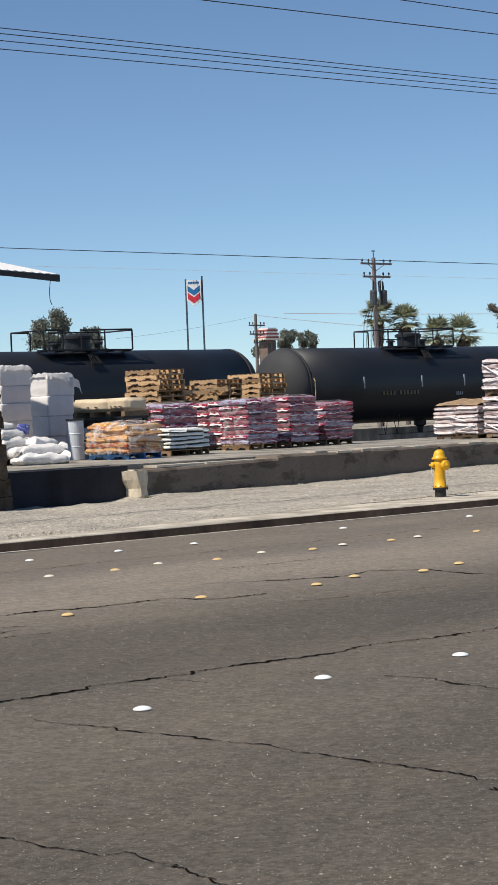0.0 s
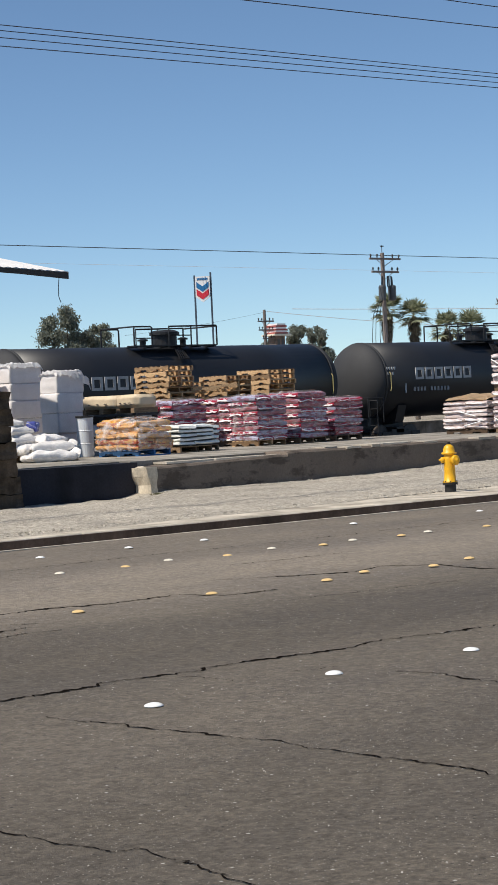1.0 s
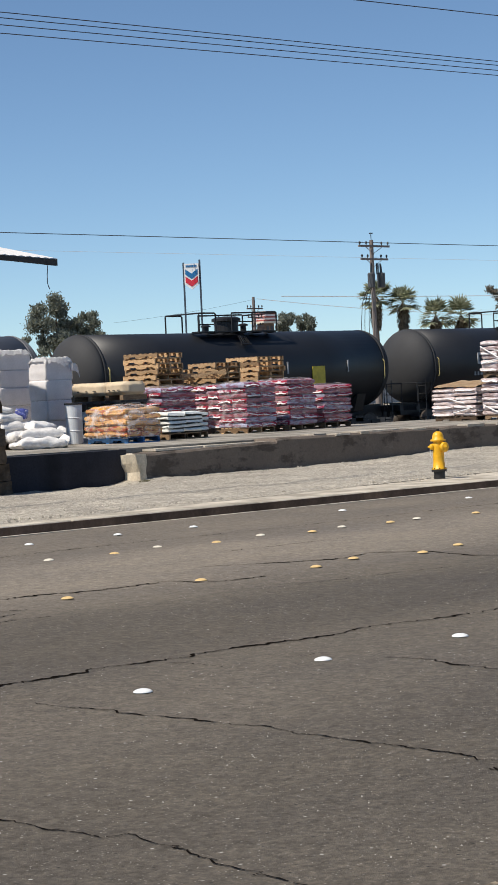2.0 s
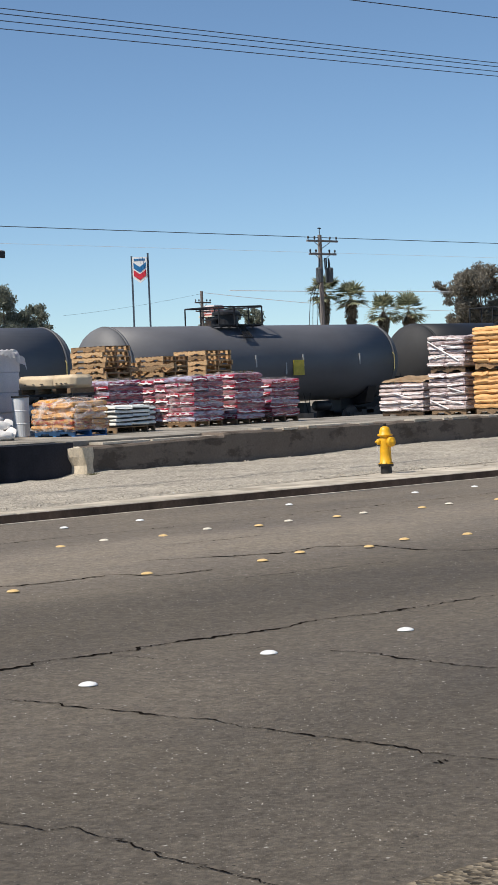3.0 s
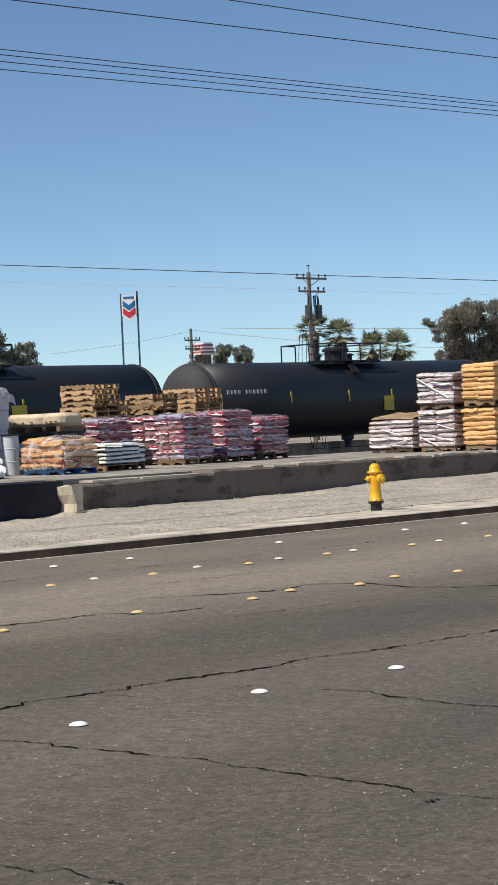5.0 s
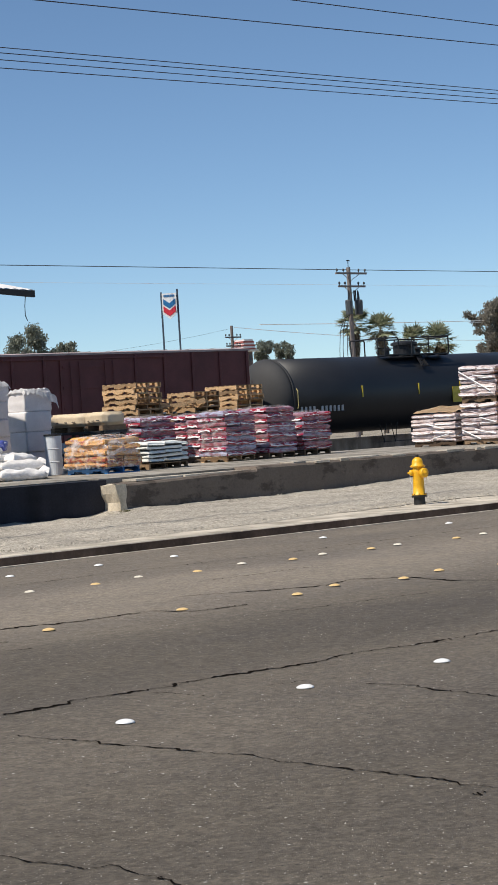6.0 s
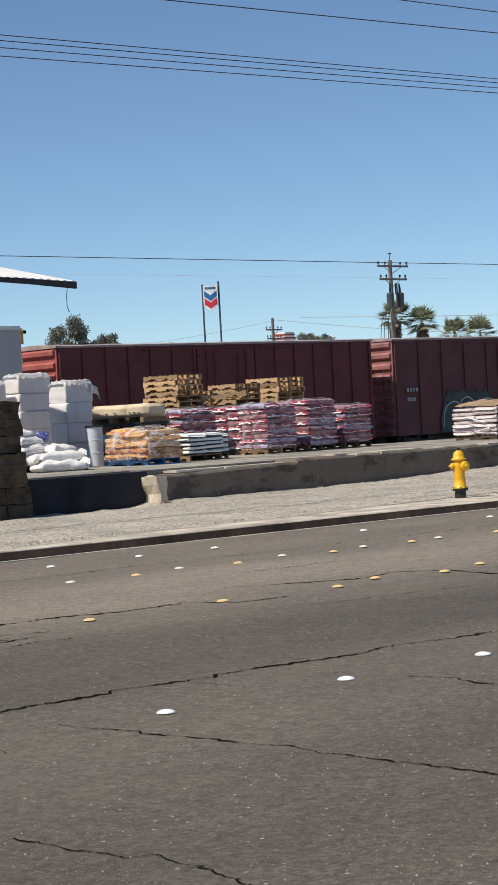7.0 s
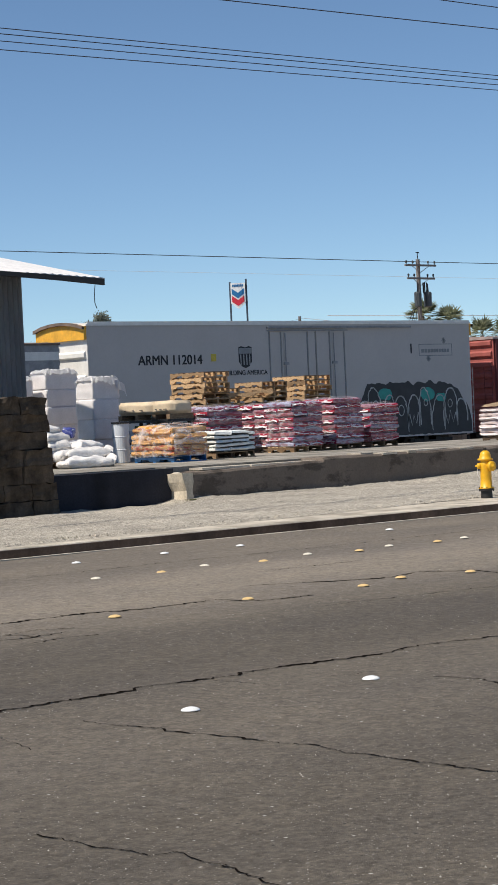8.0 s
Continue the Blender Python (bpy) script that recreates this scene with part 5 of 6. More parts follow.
def pallet_meshes(lx, ly, mat):
    bm = B()
    box(bm, -lx / 2, lx / 2, -0.045, 0.045, 0, 0.018)
    board = mesh_of("deck_board", bm, mat)
    bm = B()
    # stringer with two fork notches
    prof = [(-0.5, 0.018), (-0.36, 0.018), (-0.33, 0.055), (-0.15, 0.055), (-0.12, 0.018), (0.12, 0.018), (0.15, 0.055), (0.33, 0.055), (0.36, 0.018), (0.5, 0.018), (0.5, 0.108), (-0.5, 0.108)]
    a = [bm.verts.new((-0.019, y * ly, z)) for y, z in prof]
    b = [bm.verts.new((0.019, y * ly, z)) for y, z in prof]
    for i in range(len(prof)):
        j = (i + 1) % len(prof)
        bm.faces.new((a[i], a[j], b[j], b[i]))
    bm.faces.new(a[::-1])
    bm.faces.new(b)
    bmesh.ops.recalc_face_normals(bm, faces=bm.faces)
    return board, mesh_of("stringer", bm, mat)


def fill_pallet(parent, lx, ly, meshes):
    board, stringer = meshes
    for i in (-1, 0, 1):
        part("stringer", stringer, None, parent, "", pose(i * (lx / 2 - 0.02), 0, 0))
    n = 7
    for i in range(n):
        part("deck_board", board, None, parent, "", pose(0, -ly / 2 + 0.05 + (ly - 0.1) * i / (n - 1), 0.108))
    for y in (-ly / 2 + 0.05, 0, ly / 2 - 0.05):
        part("deck_board", board, None, parent, "", pose(0, y, 0))


def bag_stack(x, y, z, lx, ly, layers, hb, mats, label, pal=OLDWOOD, seed=0, group="pallets of sacks", cols=(2, 2), swell=1.0, straps=(), taper=0.0, turn=0, wrap=""):
    """Sacks on a pallet, held together by film. x, y: its corner nearest to the road and least along it."""
    rnd = random.Random(seed)
    t = thing("sack_pallet", pose(x + lx / 2, y + ly / 2, z, 0, 0, turn), label, "pallet of sacks", group)
    pl = part("pallet", B(), pal, t)
    fill_pallet(pl, lx * 0.96, ly * 0.96, pallet_meshes(lx * 0.96, ly * 0.96, pal))
    nx, ny = cols
    flap = STRAP if wrap else mats[0]
    ways = {}
    for way, (bx, by) in (("along", (lx * 1.0, ly / ny)), ("across", (ly * 1.0, lx / nx))):
        ways[way] = []
        for k in range(3):
            for m in mats:
                bm = B()
                sack(bm, bx * 1.03, by * 1.03, hb * 1.10, seed * 10 + k + len(way))
                ways[way].append(mesh_of("sack", bm, [m, flap]))
    for r in range(layers):
        f = 1 - taper * (r / layers) ** 2
        ox, oy = rnd.uniform(-0.022, 0.022), rnd.uniform(-0.022, 0.022)
        along = (r + seed) % 2 == 0
        for q in range(ny if along else nx):
            o = ((q + 0.5) / (ny if along else nx) - 0.5) * (ly if along else lx) * f
            part("sack", rnd.choice(ways["along" if along else "across"]), None, t, "", pose((0 if along else o) + ox + rnd.uniform(-0.012, 0.012), (o if along else 0) + oy + rnd.uniform(-0.012, 0.012), 0.126 + hb * (r + 0.5), rnd.uniform(-2.5, 2.5), rnd.uniform(-2, 2), (0 if along else 90) + rnd.choice((0, 180)) + rnd.uniform(-2, 2)))
    top = 0.126 + hb * layers
    if wrap == "film":
        bm = B()
        rows = []
        for k in range(8):
            z = 0.12 + (top - 0.1) * k / 6 if k < 7 else top + 0.05
            f = 1.035 if k < 6 else (0.97 if k == 6 else 0.5)
            ring = []
            for i in range(32):
                a = 2 * math.pi * i / 32
                p = lambda v: math.copysign(abs(v) ** 0.3, v)
                w = f + 0.05 * noise.noise(Vector((math.cos(a) * 4, math.sin(a) * 4, k * 0.9 + seed)))
                ring.append(bm.verts.new((p(math.cos(a)) * lx / 2 * w, p(math.sin(a)) * ly / 2 * w, z + 0.03 * noise.noise(Vector((a * 3, k, seed))))))
            rows.append(ring)
        for u, v in zip(rows, rows[1:]):
            for i in range(32):
                j = (i + 1) % 32
                bm.faces.new((u[i], u[j], v[j], v[i]))
        part("stretch_film", bm, WRAP, t, "clear stretch film", None, True)
    for (y0, z0, y1, z1) in straps:
        y0, y1 = min(y0, ly / 2 - 0.02), max(y1, 0.02 - ly / 2)
        bm = B()
        rod(bm, (-lx / 2 - 0.045, y0, z0), (-lx / 2 - 0.045, y1, z1), 0.016, 6)
        part("strap", bm, STRAP, t, "white plastic strap")
    return t, top


def sheet_on(x0, x1, y0, y1, z, mat, label, sag=0.04, name="cover_sheet", category="cover", tilt=0.0, seed=0, thick=0.006, rise=0.0):
    bm = B()
    n = 8
    g = [[bm.verts.new((x0 + (x1 - x0) * i / n, y0 + (y1 - y0) * j / n, z + tilt * j / n + rise * (i / n) * (1 - 0.5 * i / n) + sag * noise.noise(Vector((i * 0.6, j * 0.6, seed))))) for i in range(n + 1)] for j in range(n + 1)]
    for a, b in zip(g, g[1:]):
        for i in range(n):
            bm.faces.new((a[i], a[i + 1], b[i + 1], b[i]))
    bmesh.ops.solidify(bm, geom=bm.faces[:], thickness=thick)
    return solid(name, bm, mat, label, category)


def pallet_stack(x, y, z0, lx, ly, n, mat, label, seed, group="stacks of empty pallets"):
    rnd = random.Random(seed)
    meshes = pallet_meshes(lx, ly, mat)
    for i in range(n):
        t = thing("wooden_pallet", pose(x + lx / 2 + rnd.uniform(-0.03, 0.03), y + ly / 2 + rnd.uniform(-0.04, 0.04), z0 + i * 0.1265, 0, 0, rnd.uniform(-2.5, 2.5)), label, "pallet", group)
        fill_pallet(t, lx, ly, meshes)


def goods():
    red = "film-wrapped pallet of red and white printed sacks"
    mix = "film-wrapped pallet of blue, red and white sacks"
    hb = 0.104
    bag_stack(27.62, 33.0, DECK, 0.95, 0.8, 9, hb, [BAG_MIX, BAG_RED], mix, seed=1, wrap="film")
    bag_stack(29.02, 32.58, DECK, 0.85, 1.0, 9, hb, [BAG_RED], red, seed=2, wrap="film")
    bag_stack(28.74, 31.5, DECK, 0.86, 0.9, 9, hb + 0.003, [BAG_RED, BAG_RED, BAG_MIX], red, seed=3, pal=PINE, wrap="film")
    bag_stack(30.08, 31.6, DECK, 0.84, 1.0, 9, hb + 0.007, [BAG_RED, BAG_MIX], red, seed=4, wrap="film")
    bag_stack(31.38, 31.8, DECK, 0.88, 1.0, 9, hb - 0.010, [BAG_MIX, BAG_RED], red, seed=5, wrap="film")
    pale = "strapped pallet of pale printed sacks"
    hp = 0.105
    bag_stack(34.6, 30.08, DECK - 0.02, 1.05, 1.32, 7, 0.092, [BAG_PINK], pale, seed=6, wrap="layers", straps=[(0.2, 0.55, -0.35, 0.42), (0.0, 0.2, -0.5, 0.3)])
    sheet_on(34.62, 35.7, 30.1, 31.38, DECK + 0.106 + 7 * 0.092 + 0.02, CARD, "bent brown cardboard sheet lying on sacks", 0.03, tilt=0.03, rise=0.26)
    g1, top = bag_stack(34.6, 28.80, DECK, 1.0, 1.06, 8, 0.102, [BAG_PINK], pale, seed=7, wrap="layers", straps=[(0.5, 0.35, -0.05, 0.13), (-0.05, 0.62, -0.55, 0.5), (0.1, 0.35, -0.5, 0.24)])
    bag_stack(34.6, 28.80, DECK + top + 0.025, 1.0, 1.06, 7, 0.100, [BAG_PINK], pale, seed=8, wrap="layers", straps=[(0.55, 0.72, -0.4, 0.25), (0.1, 0.62, -0.5, 0.55), (0.5, 0.32, 0.0, 0.42)])
    tan = "pallet of tan paper sacks"
    h1, top = bag_stack(34.6, 27.64, DECK, 1.1, 0.90, 8, 0.106, [BAG_YEL], tan, seed=9)
    sheet_on(34.57, 35.75, 27.62, 28.56, DECK + top + 0.02, CARD, "brown cardboard sheet between stacked sacks", 0.01, seed=3)
    bag_stack(34.6, 27.64, DECK + top + 0.035, 1.1, 0.90, 8, 0.103, [BAG_YEL], tan, seed=10, pal=PINE)
    h1, top = bag_stack(35.9, 27.5, DECK, 1.1, 1.16, 8, 0.106, [BAG_YEL], tan, seed=11)
    bag_stack(35.9, 27.5, DECK + top + 0.03, 1.1, 1.16, 8, 0.103, [BAG_YEL], tan, seed=16)
    # orange sacks under loose film on a blue pallet
    o, top = bag_stack(24.0, 29.75, DECK, 0.85, 1.3, 5, 0.108, [BAG_ORG, BAG_YEL, BAG_ORG], "blue pallet of orange sacks under torn clear film", BLUEWOOD, 12, taper=0.18)
    bm = B()
    rows = []
    for k, (f, z) in enumerate(((1.10, 0.10), (1.13, 0.3), (1.10, 0.5), (0.98, 0.68), (0.6, 0.745), (0.1, 0.76))):
        ring = []
        for i in range(36):
            a = 2 * math.pi * i / 36
            p = lambda v: math.copysign(abs(v) ** 0.4, v)
            w = 1 + 0.07 * noise.noise(Vector((math.cos(a) * 3, math.sin(a) * 3, k * 0.9)))
            ring.append(bm.verts.new((p(math.cos(a)) * 0.44 * f * w, p(math.sin(a)) * 0.66 * f * w, z + 0.03 * noise.noise(Vector((a * 2, k, 4))))))
        rows.append(ring)
    for u, v in zip(rows, rows[1:]):
        for i in range(36):
            j = (i + 1) % 36
            bm.faces.new((u[i], u[j], v[j], v[i]))
    part("stretch_film", bm, FILM, o, "torn clear stretch film", None, True)
    bm = B()
    pillow(bm, 0.62, 0.42, 0.14, 77)
    part("sack", bm, bag_mat("bright_orange_sack", (0.85, 0.42, 0.04), (0.75, 0.08, 0.03), 0.46), o, "bright orange sack", pose(-0.1, 0.42, 0.66, 0, 0, 80))
    bag_stack(25.43, 30.2, DECK, 0.88, 0.8, 5, 0.085, [BAG_BLK], "pallet of black and white plastic sacks", seed=13, cols=(2, 2), taper=0.05)
    bag_stack(26.15, 30.5, DECK, 0.6, 0.6, 4, 0.10, [BAG_BLK], "pallet of black and white plastic sacks", seed=14, cols=(1, 1))
    bag_stack(26.95, 33.6, DECK, 0.55, 0.6, 9, 0.104, [BAG_TEAL, BAG_MIX], mix, seed=15, cols=(1, 1))

    # tall pale drum
    bm = B()
    lathe(bm, [(0.17, 0), (0.185, 0.01), (0.185, 0.26), (0.192, 0.27), (0.185, 0.28), (0.185, 0.52), (0.192, 0.53), (0.185, 0.54), (0.185, 0.79)], 24)
    d = solid("plastic_drum", bm, DRUM, "tall pale grey ribbed drum standing on the dock", "drum", m=pose(24.22, 31.7, DECK) @ Matrix.Diagonal((0.92, 0.92, 1.0, 1)), smooth=False)
    bm = B()
    lathe(bm, [(0.2, 0.79), (0.205, 0.80), (0.205, 0.825), (0.18, 0.83)], 24)
    part("lid", bm, DARK, d, "dark drum lid")

    # cream bundles on a rack
    for k, (y0, ln, r) in enumerate(((33.0, 0.70, 0.0), (33.71, 1.22, 0.0))):
        bm = B()
        box(bm, -0.29, 0.29, 0, ln, 0, 0.29)
        bmesh.ops.subdivide_edges(bm, edges=bm.edges[:], cuts=2, use_grid_fill=True)
        bmesh.ops.bevel(bm, geom=[e for e in bm.edges if e.calc_face_angle(0) > 1.0], offset=0.045, segments=2, affect="EDGES")
        for v in bm.verts:
            v.co += Vector((noise.noise(v.co * 3), 0, noise.noise(v.co * 3 + Vector((0, 0, 5 + k))))) * 0.025
        b = solid("paper_roll", bm, CREAM, "cream paper-wrapped soft roll lying on a rack", "roll", m=pose(26.92, y0, 1.60), smooth=True)
        bm = B()
        for q in range(3):
            box(bm, -0.315, -0.30, ln * (0.25 + 0.25 * q), ln * (0.25 + 0.25 * q) + 0.10 - 0.03 * q, 0.10, 0.118)
        part("printing", bm, INK, b, "small dark printed marks")
    rack = thing("steel_rack", pose(26.92, 33, DECK), "dark steel rack with wooden bearers", "rack")
    for x in (-0.25, 0.25):
        for y in (0.1, 0.9, 1.8):
            bm = B()
            box(bm, x - 0.03, x + 0.03, y - 0.03, y + 0.03, 0, 0.782)
            part("leg", bm, DARK, rack)
    for y in (0.1, 0.6, 1.2, 1.8):
        bm = B()
        box(bm, -0.33, 0.33, y - 0.06, y + 0.06, 0.84, 0.95)
        part("bearer", bm, OLDWOOD, rack)
    bm = B()
    box(bm, -0.3, 0.3, 0.0, 1.9, 0.78, 0.838)
    part("top_shelf", bm, DARK, rack)
    bm = B()
    box(bm, -0.3, 0.25, 0.95, 1.35, 0.42, 0.72)
    bmesh.ops.bevel(bm, geom=bm.edges[:], offset=0.02, segments=1, affect="EDGES")
    part("crate", bm, GREEN, rack, "green crate")
    bm = B()
    box(bm, -0.3, 0.3, 0.0, 1.9, 0.3, 0.36)
    part("shelf", bm, DARK, rack)
    bm = B()
    pillow(bm, 0.4, 0.35, 0.26, 41)
    part("parcel", bm, FIBC, rack, "white wrapped parcel", pose(-0.05, 1.6, 0.5))

    # bulk bags
    for k, (x, y, w, dpt, h, tiers) in enumerate(((27.04, 38.2, 0.93, 0.64, 2.08, 5), (26.76, 36.0, 0.76, 0.64, 1.82, 4), (26.0, 38.4, 0.8, 0.8, 1.95, 4))):
        t = thing("bulk_bag_stack", pose(x + w / 2, y + dpt / 2, DECK), "tall stack of white woven bulk bags under plastic sheeting", "bulk bag", "bulk bags")
        th = h / tiers
        for q in range(tiers):
            bm = B()
            box(bm, -w / 2, w / 2, -dpt / 2, dpt / 2, 0, th - 0.004)
            bmesh.ops.subdivide_edges(bm, edges=bm.edges[:], cuts=13, use_grid_fill=True)
            sx, sy = 0.02 * math.sin(q * 2.3 + k), 0.02 * math.cos(q * 1.7 + k)
            for v in bm.verts:
                zz = min(1.0, max(0.0, v.co.z / th))
                p = v.co + Vector((k * 5.0, q * 3.0, 0))
                fold = 0.020 * noise.noise(Vector((p.x * 3.5, p.y * 3.5, p.z * 9))) + 0.03 * noise.noise(p * 2.2)
                grow = 1 + 0.03 * (1 - (2 * zz - 1) ** 4) - 0.03 + fold
                v.co.x, v.co.y = v.co.x * grow + sx, v.co.y * grow + sy
                if 0.1 < zz < 0.9:
                    v.co.z += 0.02 * noise.noise(p * 5)
            part("bag", bm, FIBC, t, "", pose(0, 0, q * th), True)
        # a crumpled hood, torn off short on the sunny side
        n, m = 30, 9
        bm = B()
        g = []
        for i in range(n + 1):
            row = []
            for j in range(m + 1):
                u, v = -1 + 2 * i / n, -1 + 2 * j / m
                over = max(0.0, u - 0.72) * 1.2 if k == 1 else 0.0
                crumple = 0.05 * noise.noise(Vector((u * 5, v * 5, k * 7))) + 0.045 * noise.noise(Vector((u * 11, v * 9, k * 3 + 5)))
                edge = max(0.0, abs(v) - 0.78) / 0.22
                edge_x = max(0.0, abs(u) - 0.86) / 0.14
                row.append(bm.verts.new((w * 0.53 * u + over * 0.5 + 0.4 * crumple, dpt * 0.55 * v + 0.5 * crumple, h + 0.05 + crumple - edge * (0.10 + 0.16 * max(0.0, u + 0.2) * (k == 1) + 0.05 * noise.noise(Vector((u * 6, k, 2)))) - edge_x * 0.07 - over * 0.35)))
            g.append(row)
        for a, b in zip(g, g[1:]):
            for j in range(m):
                bm.faces.new((a[j], b[j], b[j + 1], a[j + 1]))
        bmesh.ops.solidify(bm, geom=bm.faces[:], thickness=0.006)
        part("plastic_hood", bm, FILMW, t, "crumpled white plastic hood")

    # loose white sacks on a low pallet
    pallet_stack(21.65, 30.5, DECK, 0.8, 1.1, 1, OLDWOOD, "old grey pallet under white sacks", 31, "")
    lab = "plump white woven sack lying on the dock"
    for k, (x, y, z, rz, lx, ly, lz) in enumerate((
            (23.3, 31.15, 0.10, -12, 0.86, 0.5, 0.2), (23.45, 31.4, 0.26, -6, 0.84, 0.48, 0.2), (23.2, 31.75, 0.24, 85, 0.8, 0.5, 0.2), (23.0, 32.1, 0.24, 80, 0.8, 0.5, 0.2),
            (23.2, 32.2, 0.41, 88, 0.84, 0.5, 0.22), (23.1, 32.6, 0.42, 88, 0.8, 0.5, 0.22), (23.15, 32.3, 0.60, 95, 0.8, 0.46, 0.2), (23.75, 31.85, 0.40, 20, 0.7, 0.45, 0.2), (23.0, 32.4, 0.77, 92, 0.8, 0.5, 0.18))):
        bm = B()
        sack(bm, lx, ly, lz, 200 + k, 18, 11, 0.6)
        for v in bm.verts:
            u, w = abs(v.co.x) * 2 / lx, abs(v.co.y) * 2 / ly
            v.co.z *= 1.25 - 0.62 * max(u, w) ** 3
            v.co.x *= 1 + 0.10 * (u * w) ** 2
            v.co.y *= 1 + 0.14 * (u * w) ** 2
            v.co += Vector((noise.noise(v.co * 7 + Vector((k, 0, 0))), noise.noise(v.co * 7 + Vector((0, k, 3))), noise.noise(v.co * 9 + Vector((5, 0, k))))) * 0.022
        s = solid("white_sack", bm, [BAG_WHT, BAG_WHT], lab, "sack", group="loose white sacks", m=pose(x * 0.957 - 0.30, y * 0.957 + 0.12, DECK + z * 0.97, 0, 0, rz), smooth=True)
        if k < 2:
            bm = B()
            vs = []
            for i in range(10):
                a = 2 * math.pi * i / 10
                vs.append((bm.verts.new((lx / 2 - 0.05, 0.05 * math.cos(a), 0.04 * math.sin(a))), bm.verts.new((lx / 2 + 0.14 + 0.03 * math.sin(a * 3), 0.16 * math.cos(a), 0.02 + 0.14 * math.sin(a)))))
            for i in range(10):
                j = (i + 1) % 10
                bm.faces.new((vs[i][0], vs[j][0], vs[j][1], vs[i][1]))
            part("tied_neck", bm, BAG_WHT, s)
    bm = B()
    pillow(bm, 0.30, 0.22, 0.15, 300, 18, 10, sag=0.9)
    solid("blue_sack", bm, BLUE_SACK, "crumpled blue and white sack on white sacks", "sack", m=pose(22.27, 30.78, DECK + 0.68, 10, 0, 40), smooth=True)

    # empty pallets stored behind
    lab = "empty pine pallet in a stack"
    pallet_stack(29.2, 35.0, DECK, 0.78, 1.2, 15, PINE, lab, 21)
    pallet_stack(30.55, 36.2, DECK, 0.8, 1.1, 12, PINE, lab, 22)
    pallet_stack(31.7, 35.8, DECK, 0.8, 1.05, 13, PINE, lab, 23)
    pallet_stack(33.3, 36.0, DECK, 0.88, 1.2, 14, PINE, lab, 24)
    pallet_stack(30.05, 34.6, DECK, 1.0, 1.1, 9, OLDWOOD, "old grey-brown pallet in a stack", 25)
    t = thing("wooden_pallet", pose(30.65, 35.2, DECK + 9 * 0.1265 + 0.09, -6, 5, 55), "loose pine pallet lying askew on a stack", "pallet", "stacks of empty pallets")
    fill_pallet(t, 1.0, 1.2, pallet_meshes(1.0, 1.2, PINE))


def hydrant():
    t = thing("fire_hydrant", pose(22.05, 19.95, 0.098), "yellow fire hydrant with black base on the kerb strip", "hydrant")
    bm = B()
    lathe(bm, [(0.088, -0.03), (0.084, 0.11), (0.114, 0.112), (0.116, 0.142)], 20)
    part("base", bm, HYDB, t, "black painted base")
    bm = B()
    lathe(bm, [(0.112, 0.143), (0.113, 0.150), (0.09, 0.165), (0.083, 0.30), (0.083, 0.42), (0.09, 0.48), (0.088, 0.525), (0.068, 0.552), (0.106, 0.562), (0.116, 0.572), (0.116, 0.586), (0.088, 0.60), (0.083, 0.645), (0.066, 0.685), (0.036, 0.705), (0.028, 0.71)], 24)
    part("barrel", bm, HYD, t, "", None, True)
    bm = B()
    lathe(bm, [(0.026, 0.705), (0.026, 0.745), (0.02, 0.75)], 5)
    part("operating_nut", bm, HYDB, t)
    for name, a, r, ln, z in (("large_outlet", 264, 0.074, 0.165, 0.475), ("side_outlet", 145, 0.046, 0.128, 0.48), ("side_outlet", -48, 0.055, 0.128, 0.475)):
        bm = B()
        lathe(bm, [(r * 0.8, 0.08), (r * 0.8, ln - 0.06), (r, ln - 0.055), (r, ln - 0.01), (r * 0.8, ln), (r * 0.35, ln + 0.004), (r * 0.3, ln + 0.03)], 14, "x", (0, 0, z))
        part(name, bm, HYD, t, "", pose(0, 0, 0, 0, 0, a), True)
    bm = B()
    for i in range(8):
        a = 2 * math.pi * i / 8
        rod(bm, (0.101 * math.cos(a), 0.101 * math.sin(a), 0.10), (0.101 * math.cos(a), 0.101 * math.sin(a), 0.166), 0.009, 6)
    part("flange_bolt", bm, HYDB, t)
    bm = B()
    for s in (145, -48):
        c, n = math.cos(radians(s)), math.sin(radians(s))
        tube(bm, [(0.125 * c, 0.125 * n, 0.44), (0.125 * c, 0.125 * n, 0.36), (0.10 * c, 0.10 * n, 0.31)], 0.004)
    part("chain", bm, STRAP, t)


# ---- the distance ----
FAR_Z = -0.72


